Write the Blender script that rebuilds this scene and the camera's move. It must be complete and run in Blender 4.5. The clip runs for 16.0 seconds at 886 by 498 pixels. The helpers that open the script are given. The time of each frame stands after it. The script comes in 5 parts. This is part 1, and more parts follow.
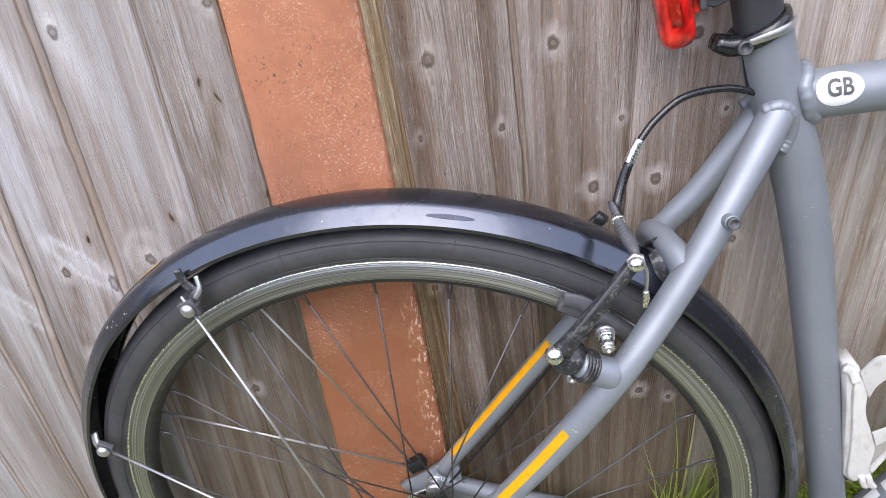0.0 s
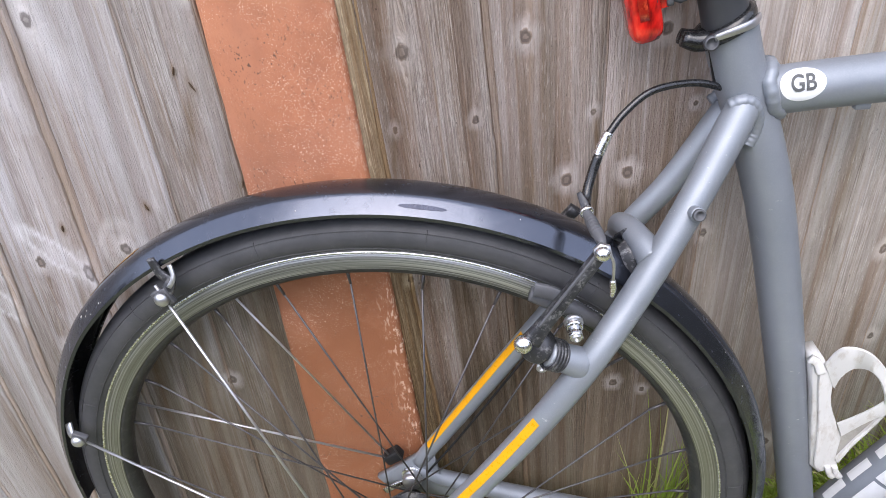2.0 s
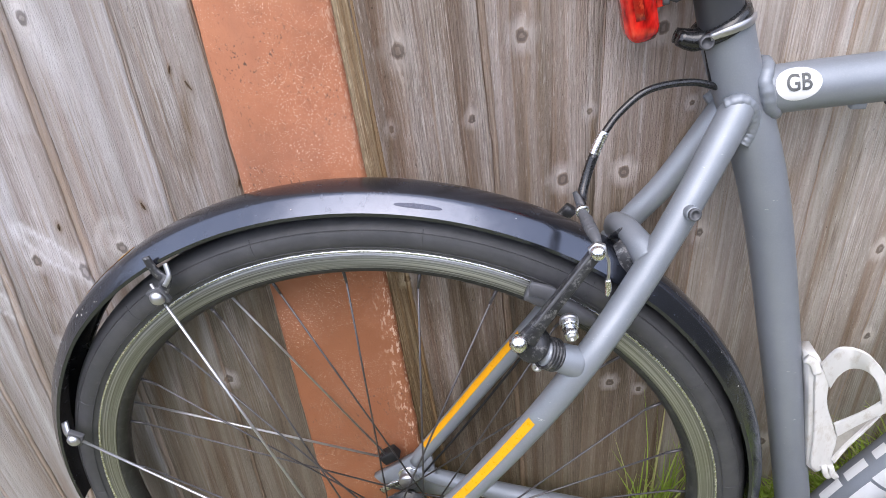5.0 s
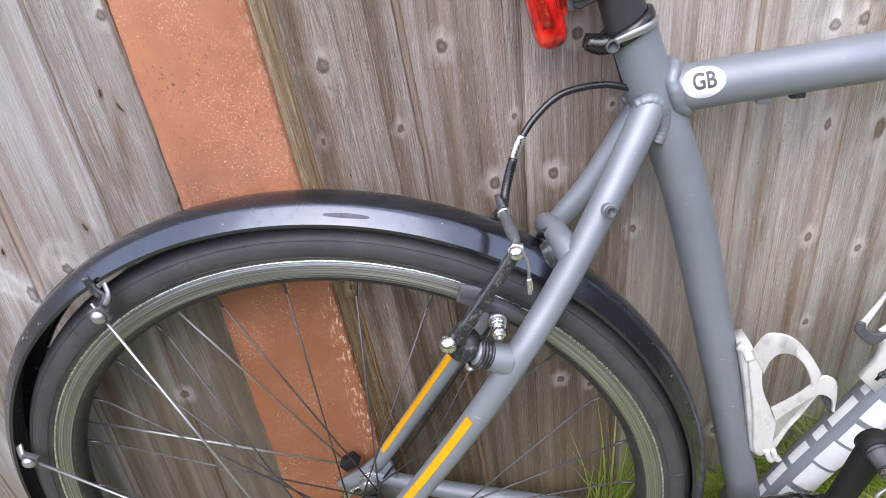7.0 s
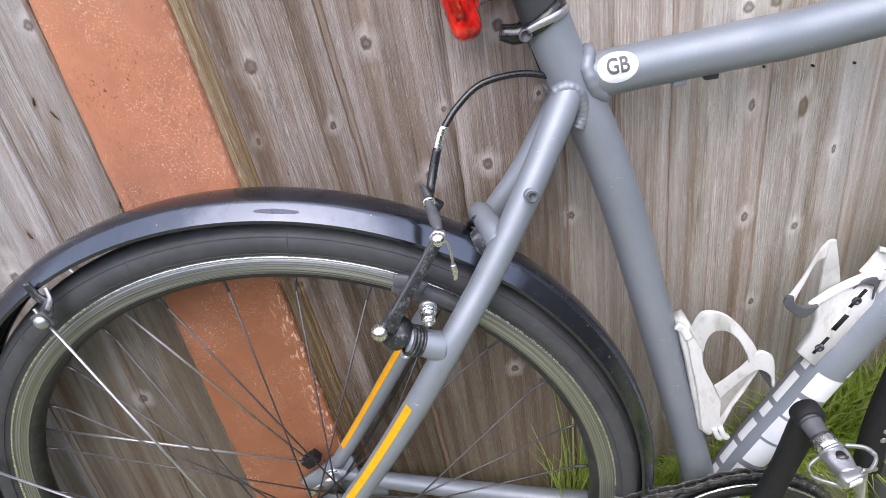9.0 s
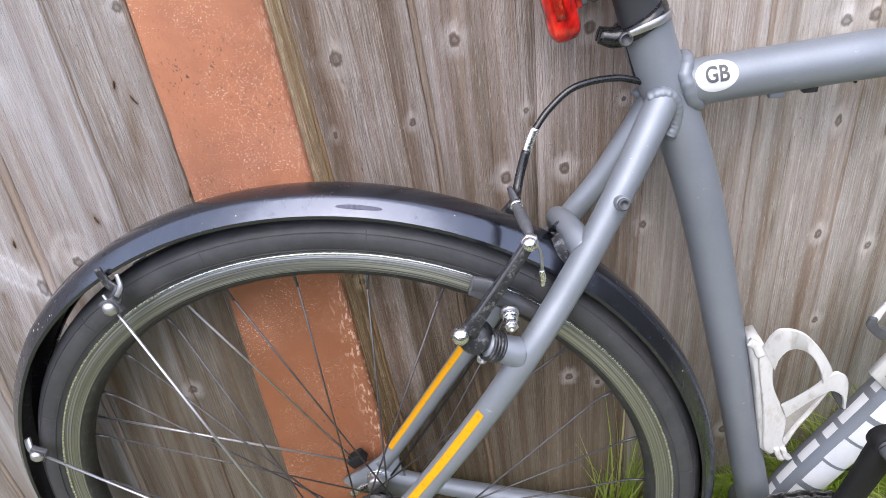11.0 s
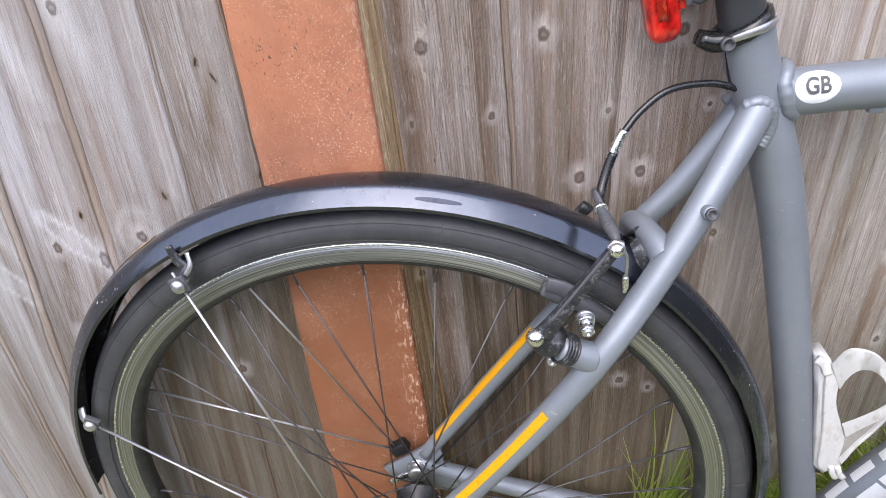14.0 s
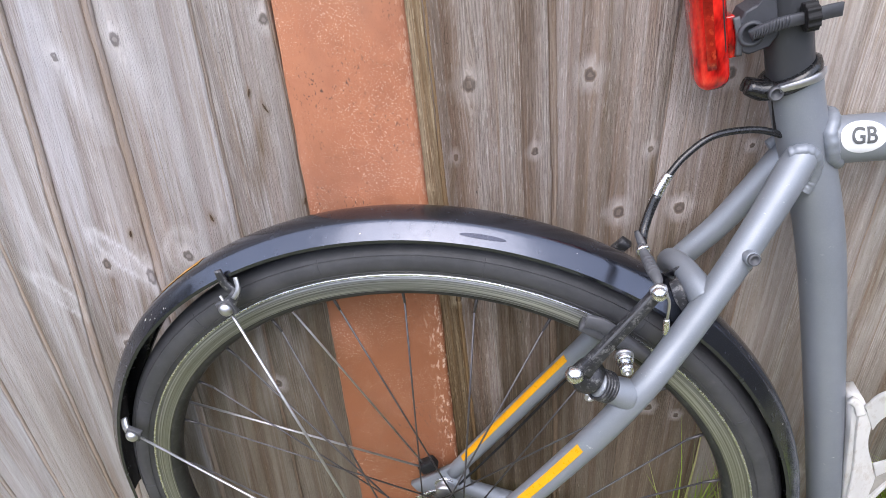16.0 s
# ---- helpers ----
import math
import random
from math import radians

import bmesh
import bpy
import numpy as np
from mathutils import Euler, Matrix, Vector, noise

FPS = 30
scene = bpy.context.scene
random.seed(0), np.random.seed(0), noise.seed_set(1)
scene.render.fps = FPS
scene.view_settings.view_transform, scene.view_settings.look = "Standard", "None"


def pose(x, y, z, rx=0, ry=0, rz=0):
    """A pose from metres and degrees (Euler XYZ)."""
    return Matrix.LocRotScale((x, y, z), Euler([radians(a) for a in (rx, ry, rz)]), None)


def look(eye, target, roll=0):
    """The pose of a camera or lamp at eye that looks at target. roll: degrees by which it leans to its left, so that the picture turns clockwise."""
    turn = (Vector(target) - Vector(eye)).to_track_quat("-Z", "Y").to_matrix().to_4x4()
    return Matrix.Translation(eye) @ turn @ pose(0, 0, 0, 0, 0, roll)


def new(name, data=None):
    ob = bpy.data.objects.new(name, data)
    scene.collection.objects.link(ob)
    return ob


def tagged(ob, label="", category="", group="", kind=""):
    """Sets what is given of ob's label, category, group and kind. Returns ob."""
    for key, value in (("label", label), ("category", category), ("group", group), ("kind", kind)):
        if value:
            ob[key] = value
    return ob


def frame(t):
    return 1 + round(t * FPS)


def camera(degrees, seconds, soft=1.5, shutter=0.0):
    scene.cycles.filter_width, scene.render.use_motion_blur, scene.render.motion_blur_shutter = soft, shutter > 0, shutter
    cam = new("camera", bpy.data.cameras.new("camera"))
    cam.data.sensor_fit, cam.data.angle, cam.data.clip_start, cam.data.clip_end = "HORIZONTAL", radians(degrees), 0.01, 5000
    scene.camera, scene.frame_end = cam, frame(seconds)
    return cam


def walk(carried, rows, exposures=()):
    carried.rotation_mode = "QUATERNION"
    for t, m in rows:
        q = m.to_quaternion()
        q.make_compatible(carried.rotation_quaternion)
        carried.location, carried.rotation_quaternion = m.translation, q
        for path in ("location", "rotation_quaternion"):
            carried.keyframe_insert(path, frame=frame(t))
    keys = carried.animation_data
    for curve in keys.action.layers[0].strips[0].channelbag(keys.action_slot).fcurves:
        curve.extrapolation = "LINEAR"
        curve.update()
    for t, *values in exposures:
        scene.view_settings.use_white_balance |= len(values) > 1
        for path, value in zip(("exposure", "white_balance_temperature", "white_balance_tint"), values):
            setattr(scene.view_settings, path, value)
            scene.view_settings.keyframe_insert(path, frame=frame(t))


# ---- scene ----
cam = camera(70.95, 16.0, 0.9)
# seconds, place, Euler turn in degrees
PATH = [
    (0, 0.0724, -0.3174, 0.9796, 48.766, 5.640, -0.948),
    (0.5, 0.0897, -0.3259, 0.9746, 48.574, 5.278, -1.713),
    (1, 0.0908, -0.3281, 0.9762, 48.502, 4.487, -1.572),
    (1.5, 0.0859, -0.3262, 0.9779, 48.605, 4.549, -1.403),
    (2, 0.0848, -0.3262, 0.9768, 48.652, 4.690, -1.465),
    (2.5, 0.0866, -0.3269, 0.9760, 48.661, 4.707, -1.503),
    (3, 0.0857, -0.3269, 0.9762, 48.718, 4.641, -1.477),
    (3.5, 0.0888, -0.3269, 0.9763, 48.519, 4.322, -1.164),
    (4, 0.0880, -0.3267, 0.9762, 48.685, 4.469, -1.316),
    (6.5, 0.0878, -0.3299, 0.9744, 48.754, 4.678, -1.528),
    (7, 0.1342, -0.3401, 0.9791, 49.153, 5.943, -3.848),
    (7.5, 0.1823, -0.3572, 0.9722, 49.389, 7.948, -5.797),
    (8, 0.2033, -0.3634, 0.9701, 49.332, 8.368, -6.240),
    (10.5, 0.1368, -0.3513, 0.9706, 49.848, 5.784, -4.033),
    (11, 0.1242, -0.3468, 0.9722, 49.747, 5.795, -3.602),
    (11.5, 0.0995, -0.3407, 0.9744, 49.534, 5.506, -2.573),
    (12, 0.0967, -0.3392, 0.9781, 48.875, 3.955, -1.435),
    (12.5, 0.0823, -0.3356, 0.9801, 48.420, 3.246, -0.447),
    (13, 0.0840, -0.3347, 0.9804, 48.708, 3.495, -0.545),
    (13.5, 0.0822, -0.3341, 0.9803, 48.697, 3.686, -0.696),
    (14, 0.0750, -0.3333, 0.9787, 48.573, 3.880, -0.527),
    (14.5, 0.0712, -0.3352, 0.9770, 48.375, 3.920, -0.442),
    (15, 0.0592, -0.3321, 0.9728, 48.143, 3.646, 0.030),
    (15.5, 0.0478, -0.3273, 0.9731, 48.399, 3.607, 0.640),
    (16, 0.0545, -0.3235, 1.0085, 48.550, 3.514, 1.622),
]
walk(cam, [(t, pose(x, y, z, rx, ry, rz)) for t, x, y, z, rx, ry, rz in PATH], [(0.0, 0.66, 6480, 14), (16.0, 0.66, 6480, 14)])

# ---- light: a bright overcast sky with a broad, weak sun ----
world = bpy.data.worlds.new("sky")
scene.world = world
world.use_nodes = True
wn = world.node_tree
sky = wn.nodes.new("ShaderNodeTexSky")
sky.sky_type, sky.sun_disc = "NISHITA", False
sky.sun_elevation, sky.sun_rotation = radians(64), radians(198)
sky.air_density, sky.dust_density, sky.ozone_density = 1.0, 4.0, 1.0
cloud = wn.nodes.new("ShaderNodeMixRGB")
cloud.inputs[0].default_value = 0.6
cloud.inputs[2].default_value = (7.8, 8.7, 10.5, 1)
wn.links.new(sky.outputs[0], cloud.inputs[1])
wn.links.new(cloud.outputs[0], wn.nodes["Background"].inputs[0])
wn.nodes["Background"].inputs[1].default_value = 0.185
sun = new("sun", bpy.data.lights.new("sun", "SUN"))
sun.data.energy, sun.data.angle, sun.data.color = 1.3, radians(50), (1.0, 0.98, 0.97)
sun.matrix_world = look((-0.8, -2.4, 5.2), (0, 0, 0))


# ---- materials ----
def material(name):
    m = bpy.data.materials.new(name)
    m.use_nodes = True
    return m, m.node_tree, m.node_tree.nodes["Principled BSDF"]


def node(nt, kind, **sets):
    n = nt.nodes.new(kind)
    for key, value in sets.items():
        n.inputs[key.replace("_", " ")].default_value = value
    return n


def ramp(nt, src, stops, interp="LINEAR"):
    n = nt.nodes.new("ShaderNodeValToRGB")
    n.color_ramp.interpolation = interp
    el = n.color_ramp.elements
    while len(el) < len(stops):
        el.new(0.5)
    for e, (at, c) in zip(el, stops):
        e.position, e.color = at, (c, c, c, 1) if isinstance(c, (int, float)) else (*c, 1)
    nt.links.new(src, n.inputs[0])
    return n.outputs[0]


def mix(nt, fac, a, b, blend="MIX"):
    n = nt.nodes.new("ShaderNodeMixRGB")
    n.blend_type = blend
    for k, v in ((0, fac), (1, a), (2, b)):
        if isinstance(v, bpy.types.NodeSocket):
            nt.links.new(v, n.inputs[k])
        else:
            n.inputs[k].default_value = v if k == 0 else (*v, 1)
    return n.outputs[0]


def calc(nt, op, a, b=0.0):
    n = nt.nodes.new("ShaderNodeMath")
    n.operation = op
    for k, v in ((0, a), (1, b)):
        if isinstance(v, bpy.types.NodeSocket):
            nt.links.new(v, n.inputs[k])
        else:
            n.inputs[k].default_value = v
    return n.outputs[0]


def coords(nt, scale=(1, 1, 1), kind="Object"):
    tc = nt.nodes.new("ShaderNodeTexCoord")
    mp = nt.nodes.new("ShaderNodeMapping")
    mp.inputs["Scale"].default_value = scale
    nt.links.new(tc.outputs[kind], mp.inputs[0])
    return mp.outputs[0]


def noise_tex(nt, vec, scale, detail=4.0, rough=0.55, distortion=0.0):
    n = node(nt, "ShaderNodeTexNoise", Scale=scale, Detail=detail, Roughness=rough, Distortion=distortion)
    nt.links.new(vec, n.inputs["Vector"])
    return n.outputs["Fac"]


def bump(nt, bsdf, height, strength=0.3, distance=0.001):
    n = node(nt, "ShaderNodeBump", Strength=strength, Distance=distance)
    nt.links.new(height, n.inputs["Height"])
    nt.links.new(n.outputs[0], bsdf.inputs["Normal"])


def surface(name, color, rough=0.5, metal=0.0, vary=0.15, scale=60.0, bumps=0.1, dirt=None, dirt_amount=0.3, spec=0.5, coat=0.0, stretch=(1, 1, 1)):
    """A surface with two scales of variation in colour and gloss, and optional dirt in blotches."""
    m, nt, b = material(name)
    v = coords(nt, stretch)
    fine, broad = noise_tex(nt, v, scale * 8, 3), noise_tex(nt, v, scale, 5, 0.6)
    low, high = tuple(c * (1 - vary) for c in color), tuple(min(1, c * (1 + vary)) for c in color)
    c = ramp(nt, broad, [(0.3, low), (0.7, high)])
    if dirt:
        spots = ramp(nt, noise_tex(nt, v, scale * 2.3, 6, 0.7), [(0.52, 0.0), (0.72, dirt_amount)])
        c = mix(nt, spots, c, dirt)
    nt.links.new(c, b.inputs["Base Color"])
    nt.links.new(ramp(nt, fine, [(0.3, max(0.02, rough - 0.08)), (0.7, min(1, rough + 0.08))]), b.inputs["Roughness"])
    b.inputs["Metallic"].default_value = metal
    b.inputs["Specular IOR Level"].default_value = spec
    b.inputs["Coat Weight"].default_value = coat
    b.inputs["Coat Roughness"].default_value = 0.12
    if bumps:
        bump(nt, b, fine, bumps, 0.0006)
    return m


def make_wood():
    """Weathered softwood: the grain runs up the board and bends round its knots (attributes gx, kn); the object's colour tints it."""
    m, nt, b = material("weathered_wood")
    info = nt.nodes.new("ShaderNodeObjectInfo")
    geo = nt.nodes.new("ShaderNodeNewGeometry")
    sep = nt.nodes.new("ShaderNodeSeparateXYZ")
    nt.links.new(geo.outputs["Position"], sep.inputs[0])
    gx = nt.nodes.new("ShaderNodeAttribute")
    gx.attribute_name = "gx"
    kn = nt.nodes.new("ShaderNodeAttribute")
    kn.attribute_name = "kn"
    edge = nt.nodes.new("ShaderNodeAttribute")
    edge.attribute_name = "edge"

    def grain(sx, sz, detail, rough=0.6, dist=0.0):
        cb = nt.nodes.new("ShaderNodeCombineXYZ")
        nt.links.new(calc(nt, "MULTIPLY", gx.outputs["Fac"], sx), cb.inputs[0])
        nt.links.new(calc(nt, "MULTIPLY", info.outputs["Random"], 37.0), cb.inputs[1])
        nt.links.new(calc(nt, "MULTIPLY", sep.outputs[2], sz), cb.inputs[2])
        return noise_tex(nt, cb.outputs[0], 1.0, detail, rough, dist)

    broad, lines, fibres, stains = grain(30, 0.7, 4, 0.55, 0.5), grain(210, 1.2, 4, 0.6, 0.15), grain(1400, 45, 3, 0.65), grain(22, 1.5, 5, 0.62, 0.4)
    dashes, specks = grain(900, 75, 2, 0.5), grain(420, 150, 2, 0.5)
    seams, saw = grain(75, 0.6, 2, 0.4, 0.6), grain(60, 420, 2, 0.6)
    tone = ramp(nt, broad, [(0.28, (0.25, 0.205, 0.172)), (0.44, (0.35, 0.308, 0.28)), (0.58, (0.445, 0.412, 0.392)), (0.74, (0.57, 0.55, 0.545))])
    tone = mix(nt, ramp(nt, stains, [(0.50, 0.0), (0.62, 0.6)]), tone, (0.28, 0.205, 0.13))
    # reddish resin streaks and cool silvered runs along the grain
    tone = mix(nt, ramp(nt, grain(48, 1.1, 5, 0.65, 0.6), [(0.53, 0.0), (0.66, 0.5)]), tone, (0.34, 0.215, 0.145))
    tone = mix(nt, ramp(nt, grain(34, 1.8, 5, 0.65, 0.5), [(0.55, 0.0), (0.68, 0.5)]), tone, (0.50, 0.485, 0.49))
    # growth rings: fine parallel ridges in some bands of the board, smooth wood between them
    phase = calc(nt, "ADD", calc(nt, "MULTIPLY", gx.outputs["Fac"], 2600.0), calc(nt, "MULTIPLY", grain(60, 0.8, 3, 0.5), 26.0))
    ridge = calc(nt, "MULTIPLY", calc(nt, "ADD", calc(nt, "SINE", phase), 1.0), 0.5)
    banded = ramp(nt, grain(26, 0.55, 3, 0.5, 0.3), [(0.42, 0.12), (0.58, 1.0)])
    broken = ramp(nt, grain(500, 34, 2, 0.5), [(0.38, 0.25), (0.6, 1.0)])
    tone = mix(nt, calc(nt, "MULTIPLY", calc(nt, "MULTIPLY", banded, broken), ramp(nt, ridge, [(0.0, 0.5), (0.45, 0.0)])), tone, (0.15, 0.115, 0.09))
    tone = mix(nt, calc(nt, "MULTIPLY", calc(nt, "MULTIPLY", banded, broken), ramp(nt, ridge, [(0.62, 0.0), (1.0, 0.42)])), tone, (0.70, 0.67, 0.65))
    tone = mix(nt, ramp(nt, lines, [(0.34, 0.4), (0.46, 0.0)]), tone, (0.21, 0.165, 0.135))
    tone = mix(nt, calc(nt, "MULTIPLY", banded, ramp(nt, fibres, [(0.36, 0.6), (0.48, 0.0)])), tone, (0.15, 0.12, 0.10))
    tone = mix(nt, calc(nt, "MULTIPLY", banded, ramp(nt, fibres, [(0.53, 0.0), (0.66, 0.55)])), tone, (0.70, 0.68, 0.67))
    coarse = calc(nt, "ADD", calc(nt, "MULTIPLY", info.outputs["Alpha"], 0.75), 0.25)
    tone = mix(nt, calc(nt, "MULTIPLY", coarse, ramp(nt, dashes, [(0.60, 0.0), (0.66, 0.55)])), tone, (0.74, 0.72, 0.70))
    tone = mix(nt, calc(nt, "MULTIPLY", coarse, ramp(nt, dashes, [(0.31, 0.5), (0.37, 0.0)])), tone, (0.13, 0.10, 0.085))
    tone = mix(nt, ramp(nt, specks, [(0.24, 0.8), (0.265, 0.0)]), tone, (0.08, 0.065, 0.055))
    # dark runs of weathering on the boards that are not bleached
    runs = calc(nt, "MULTIPLY", info.outputs["Alpha"], ramp(nt, grain(95, 2.6, 5, 0.65, 0.4), [(0.36, 0.62), (0.49, 0.0)]))
    tone = mix(nt, runs, tone, (0.165, 0.118, 0.08))
    # thin cracks where the grain has opened
    crack = ramp(nt, calc(nt, "ABSOLUTE", calc(nt, "SUBTRACT", seams, 0.45)), [(0.0, 0.85), (0.006, 0.5), (0.012, 0.0)])
    tone = mix(nt, calc(nt, "MULTIPLY", crack, ramp(nt, stains, [(0.42, 0.0), (0.55, 1.0)])), tone, (0.13, 0.085, 0.05))
    # smooth bands of sun-bleach, more of them on boards with a pale tint
    pale = ramp(nt, grain(24, 1.3, 5, 0.6, 0.6), [(0.36, 0.0), (0.54, 0.95)])
    bleach = calc(nt, "MULTIPLY", pale, calc(nt, "SUBTRACT", 1.0, info.outputs["Alpha"]))
    bleach = calc(nt, "MULTIPLY", bleach, ramp(nt, dashes, [(0.3, 0.8), (0.45, 1.0)]))
    tone = mix(nt, bleach, tone, ramp(nt, grain(45, 3.0, 5, 0.7, 0.5), [(0.3, (0.46, 0.45, 0.46)), (0.5, (0.57, 0.57, 0.595)), (0.7, (0.74, 0.755, 0.80))]))
    # thin brown lines of harder grain that stay unbleached
    line = ramp(nt, calc(nt, "ABSOLUTE", calc(nt, "SUBTRACT", grain(50, 0.45, 3, 0.5, 0.35), 0.5)), [(0.0, 0.75), (0.008, 0.4), (0.03, 0.0)])
    tone = mix(nt, calc(nt, "MULTIPLY", line, ramp(nt, grain(40, 5, 4, 0.6), [(0.42, 0.1), (0.58, 0.9)])), tone, (0.31, 0.225, 0.155))
    # lengthwise bands of browner wood, strongest where the board is least bleached
    bands = ramp(nt, grain(85, 0.4, 4, 0.55, 0.35), [(0.46, 0.0), (0.57, 0.85)])
    tone = mix(nt, calc(nt, "MULTIPLY", bands, calc(nt, "ADD", calc(nt, "MULTIPLY", info.outputs["Alpha"], 0.6), 0.3)), tone, mix(nt, 1.0, tone, (0.68, 0.605, 0.545), "MULTIPLY"))
    flare = nt.nodes.new("ShaderNodeAttribute")
    flare.attribute_name = "flare"
    tone = mix(nt, calc(nt, "MULTIPLY", flare.outputs["Fac"], ramp(nt, fibres, [(0.35, 0.6), (0.6, 0.95)])), tone, (0.76, 0.765, 0.79))
    # shade behind the wheel, painted in with rising damp and algae: ragged, streaked along the grain, its height
    # different on every board
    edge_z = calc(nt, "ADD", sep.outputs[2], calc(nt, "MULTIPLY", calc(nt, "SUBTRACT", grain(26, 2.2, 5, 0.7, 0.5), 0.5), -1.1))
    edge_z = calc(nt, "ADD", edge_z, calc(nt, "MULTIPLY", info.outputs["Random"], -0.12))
    damp_shade = nt.nodes.new("ShaderNodeAttribute")
    damp_shade.attribute_name = "damp_shade"
    low_damp_shade = calc(nt, "MULTIPLY", damp_shade.outputs["Fac"], ramp(nt, edge_z, [(0.36, 0.95), (0.68, 0.0)]))
    tone = mix(nt, low_damp_shade, tone, mix(nt, 1.0, tone, (0.40, 0.365, 0.285), "MULTIPLY"))
    # knots: dark centre, rings, pale halo
    rings = calc(nt, "SINE", calc(nt, "MULTIPLY", kn.outputs["Fac"], 34.0))
    core = ramp(nt, kn.outputs["Fac"], [(0.76, 0.0), (0.84, 0.7), (0.92, 0.75), (1.0, 0.55)])
    tone = mix(nt, core, tone, mix(nt, ramp(nt, rings, [(0.2, 0.0), (0.9, 0.6)]), (0.10, 0.085, 0.078), (0.25, 0.215, 0.195)))
    halo = ramp(nt, kn.outputs["Fac"], [(0.05, 0.0), (0.45, 0.32), (0.72, 0.48), (0.78, 0.0)])
    tone = mix(nt, halo, tone, (0.66, 0.64, 0.64))
    # fresh brown wood on the thick sawn edge
    sawn = calc(nt, "MINIMUM", edge.outputs["Fac"], 1.0)
    tone = mix(nt, calc(nt, "MULTIPLY", sawn, ramp(nt, dashes, [(0.35, 0.35), (0.6, 0.62)])), tone, mix(nt, ramp(nt, lines, [(0.3, 0.0), (0.7, 1.0)]), (0.27, 0.19, 0.13), (0.44, 0.33, 0.24)))
    # shade in the open joint, put into the colour
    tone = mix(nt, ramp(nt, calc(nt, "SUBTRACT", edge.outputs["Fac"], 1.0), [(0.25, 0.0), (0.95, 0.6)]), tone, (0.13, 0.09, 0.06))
    # brown stains and splits with a place of their own
    mark = nt.nodes.new("ShaderNodeAttribute")
    mark.attribute_name = "mark"
    tone = mix(nt, calc(nt, "MULTIPLY", mark.outputs["Fac"], ramp(nt, fibres, [(0.3, 1.0), (0.65, 0.65)])), tone, (0.17, 0.115, 0.062))
    tone = mix(nt, 1.0, tone, info.outputs["Color"], "MULTIPLY")
    nt.links.new(tone, b.inputs["Base Color"])
    nt.links.new(ramp(nt, fibres, [(0.3, 0.62), (0.7, 0.86)]), b.inputs["Roughness"])
    b.inputs["Specular IOR Level"].default_value = 0.35
    h = calc(nt, "ADD", calc(nt, "MULTIPLY", lines, 1.0), calc(nt, "ADD", calc(nt, "MULTIPLY", fibres, 0.7), calc(nt, "MULTIPLY", saw, 0.25)))
    h = calc(nt, "ADD", h, calc(nt, "ADD", calc(nt, "MULTIPLY", dashes, 0.7), calc(nt, "MULTIPLY", grain(620, 260, 3, 0.6), 0.8)))
    # the bleached boards are worn smoother
    h = calc(nt, "MULTIPLY", h, calc(nt, "ADD", calc(nt, "MULTIPLY", info.outputs["Alpha"], 0.6), 0.42))
    bump(nt, b, h, 1.0, 0.0019)
    return m


def make_post_paint():
    """Terracotta masonry paint on rough concrete: orange bloom, dark pits, pale chips, bare worn arris."""
    m, nt, b = material("terracotta_paint")
    v = coords(nt)
    tall = coords(nt, (1, 1, 0.55))
    broad = noise_tex(nt, v, 11, 5, 0.6)
    c = ramp(nt, broad, [(0.25, (0.33, 0.122, 0.064)), (0.5, (0.455, 0.178, 0.094)), (0.75, (0.56, 0.238, 0.128))])
    c = mix(nt, ramp(nt, noise_tex(nt, v, 55, 4, 0.65), [(0.4, 0.0), (0.75, 0.5)]), c, (0.57, 0.245, 0.132))
    c = mix(nt, ramp(nt, noise_tex(nt, tall, 6.5, 5, 0.7, 0.5), [(0.46, 0.0), (0.64, 0.6)]), c, (0.37, 0.17, 0.105))
    sep = nt.nodes.new("ShaderNodeSeparateXYZ")
    nt.links.new(v, sep.inputs[0])
    # darker brown towards the foot, with a ragged upper edge
    foot_tone = calc(nt, "ADD", sep.outputs[2], calc(nt, "MULTIPLY", calc(nt, "SUBTRACT", noise_tex(nt, v, 7, 5, 0.65, 0.4), 0.5), -0.8))
    c = mix(nt, ramp(nt, foot_tone, [(0.48, 0.8), (0.74, 0.0)]), c, (0.27, 0.10, 0.042))
    patch = ramp(nt, noise_tex(nt, v, 16, 3, 0.6), [(0.42, 0.0), (0.6, 1.0)])
    chips = ramp(nt, noise_tex(nt, v, 780, 2, 0.5, 0.8), [(0.625, 0.0), (0.65, 0.9)])
    c = mix(nt, calc(nt, "MULTIPLY", chips, patch), c, (0.88, 0.64, 0.48))
    patch2 = ramp(nt, noise_tex(nt, coords(nt, (1.3, 1, 1)), 13, 3, 0.6), [(0.46, 0.0), (0.62, 1.0)])
    pits = ramp(nt, noise_tex(nt, tall, 560, 2, 0.45), [(0.325, 1.0), (0.35, 0.0)])
    c = mix(nt, calc(nt, "MULTIPLY", pits, patch2), c, (0.15, 0.075, 0.05))
    worn = nt.nodes.new("ShaderNodeAttribute")
    worn.attribute_name = "worn"
    flake = ramp(nt, noise_tex(nt, coords(nt, (1, 1, 0.35)), 300, 4, 0.6), [(0.56, 0.0), (0.60, 1.0)])
    c = mix(nt, calc(nt, "MULTIPLY", worn.outputs["Fac"], flake), c, (0.78, 0.58, 0.44))
    nt.links.new(c, b.inputs["Base Color"])
    b.inputs["Roughness"].default_value = 0.62
    h = calc(nt, "SUBTRACT", calc(nt, "ADD", calc(nt, "MULTIPLY", chips, 0.6), noise_tex(nt, v, 420, 3, 0.6)), calc(nt, "MULTIPLY", pits, 1.0))
    bump(nt, b, h, 0.5, 0.0012)
    return m


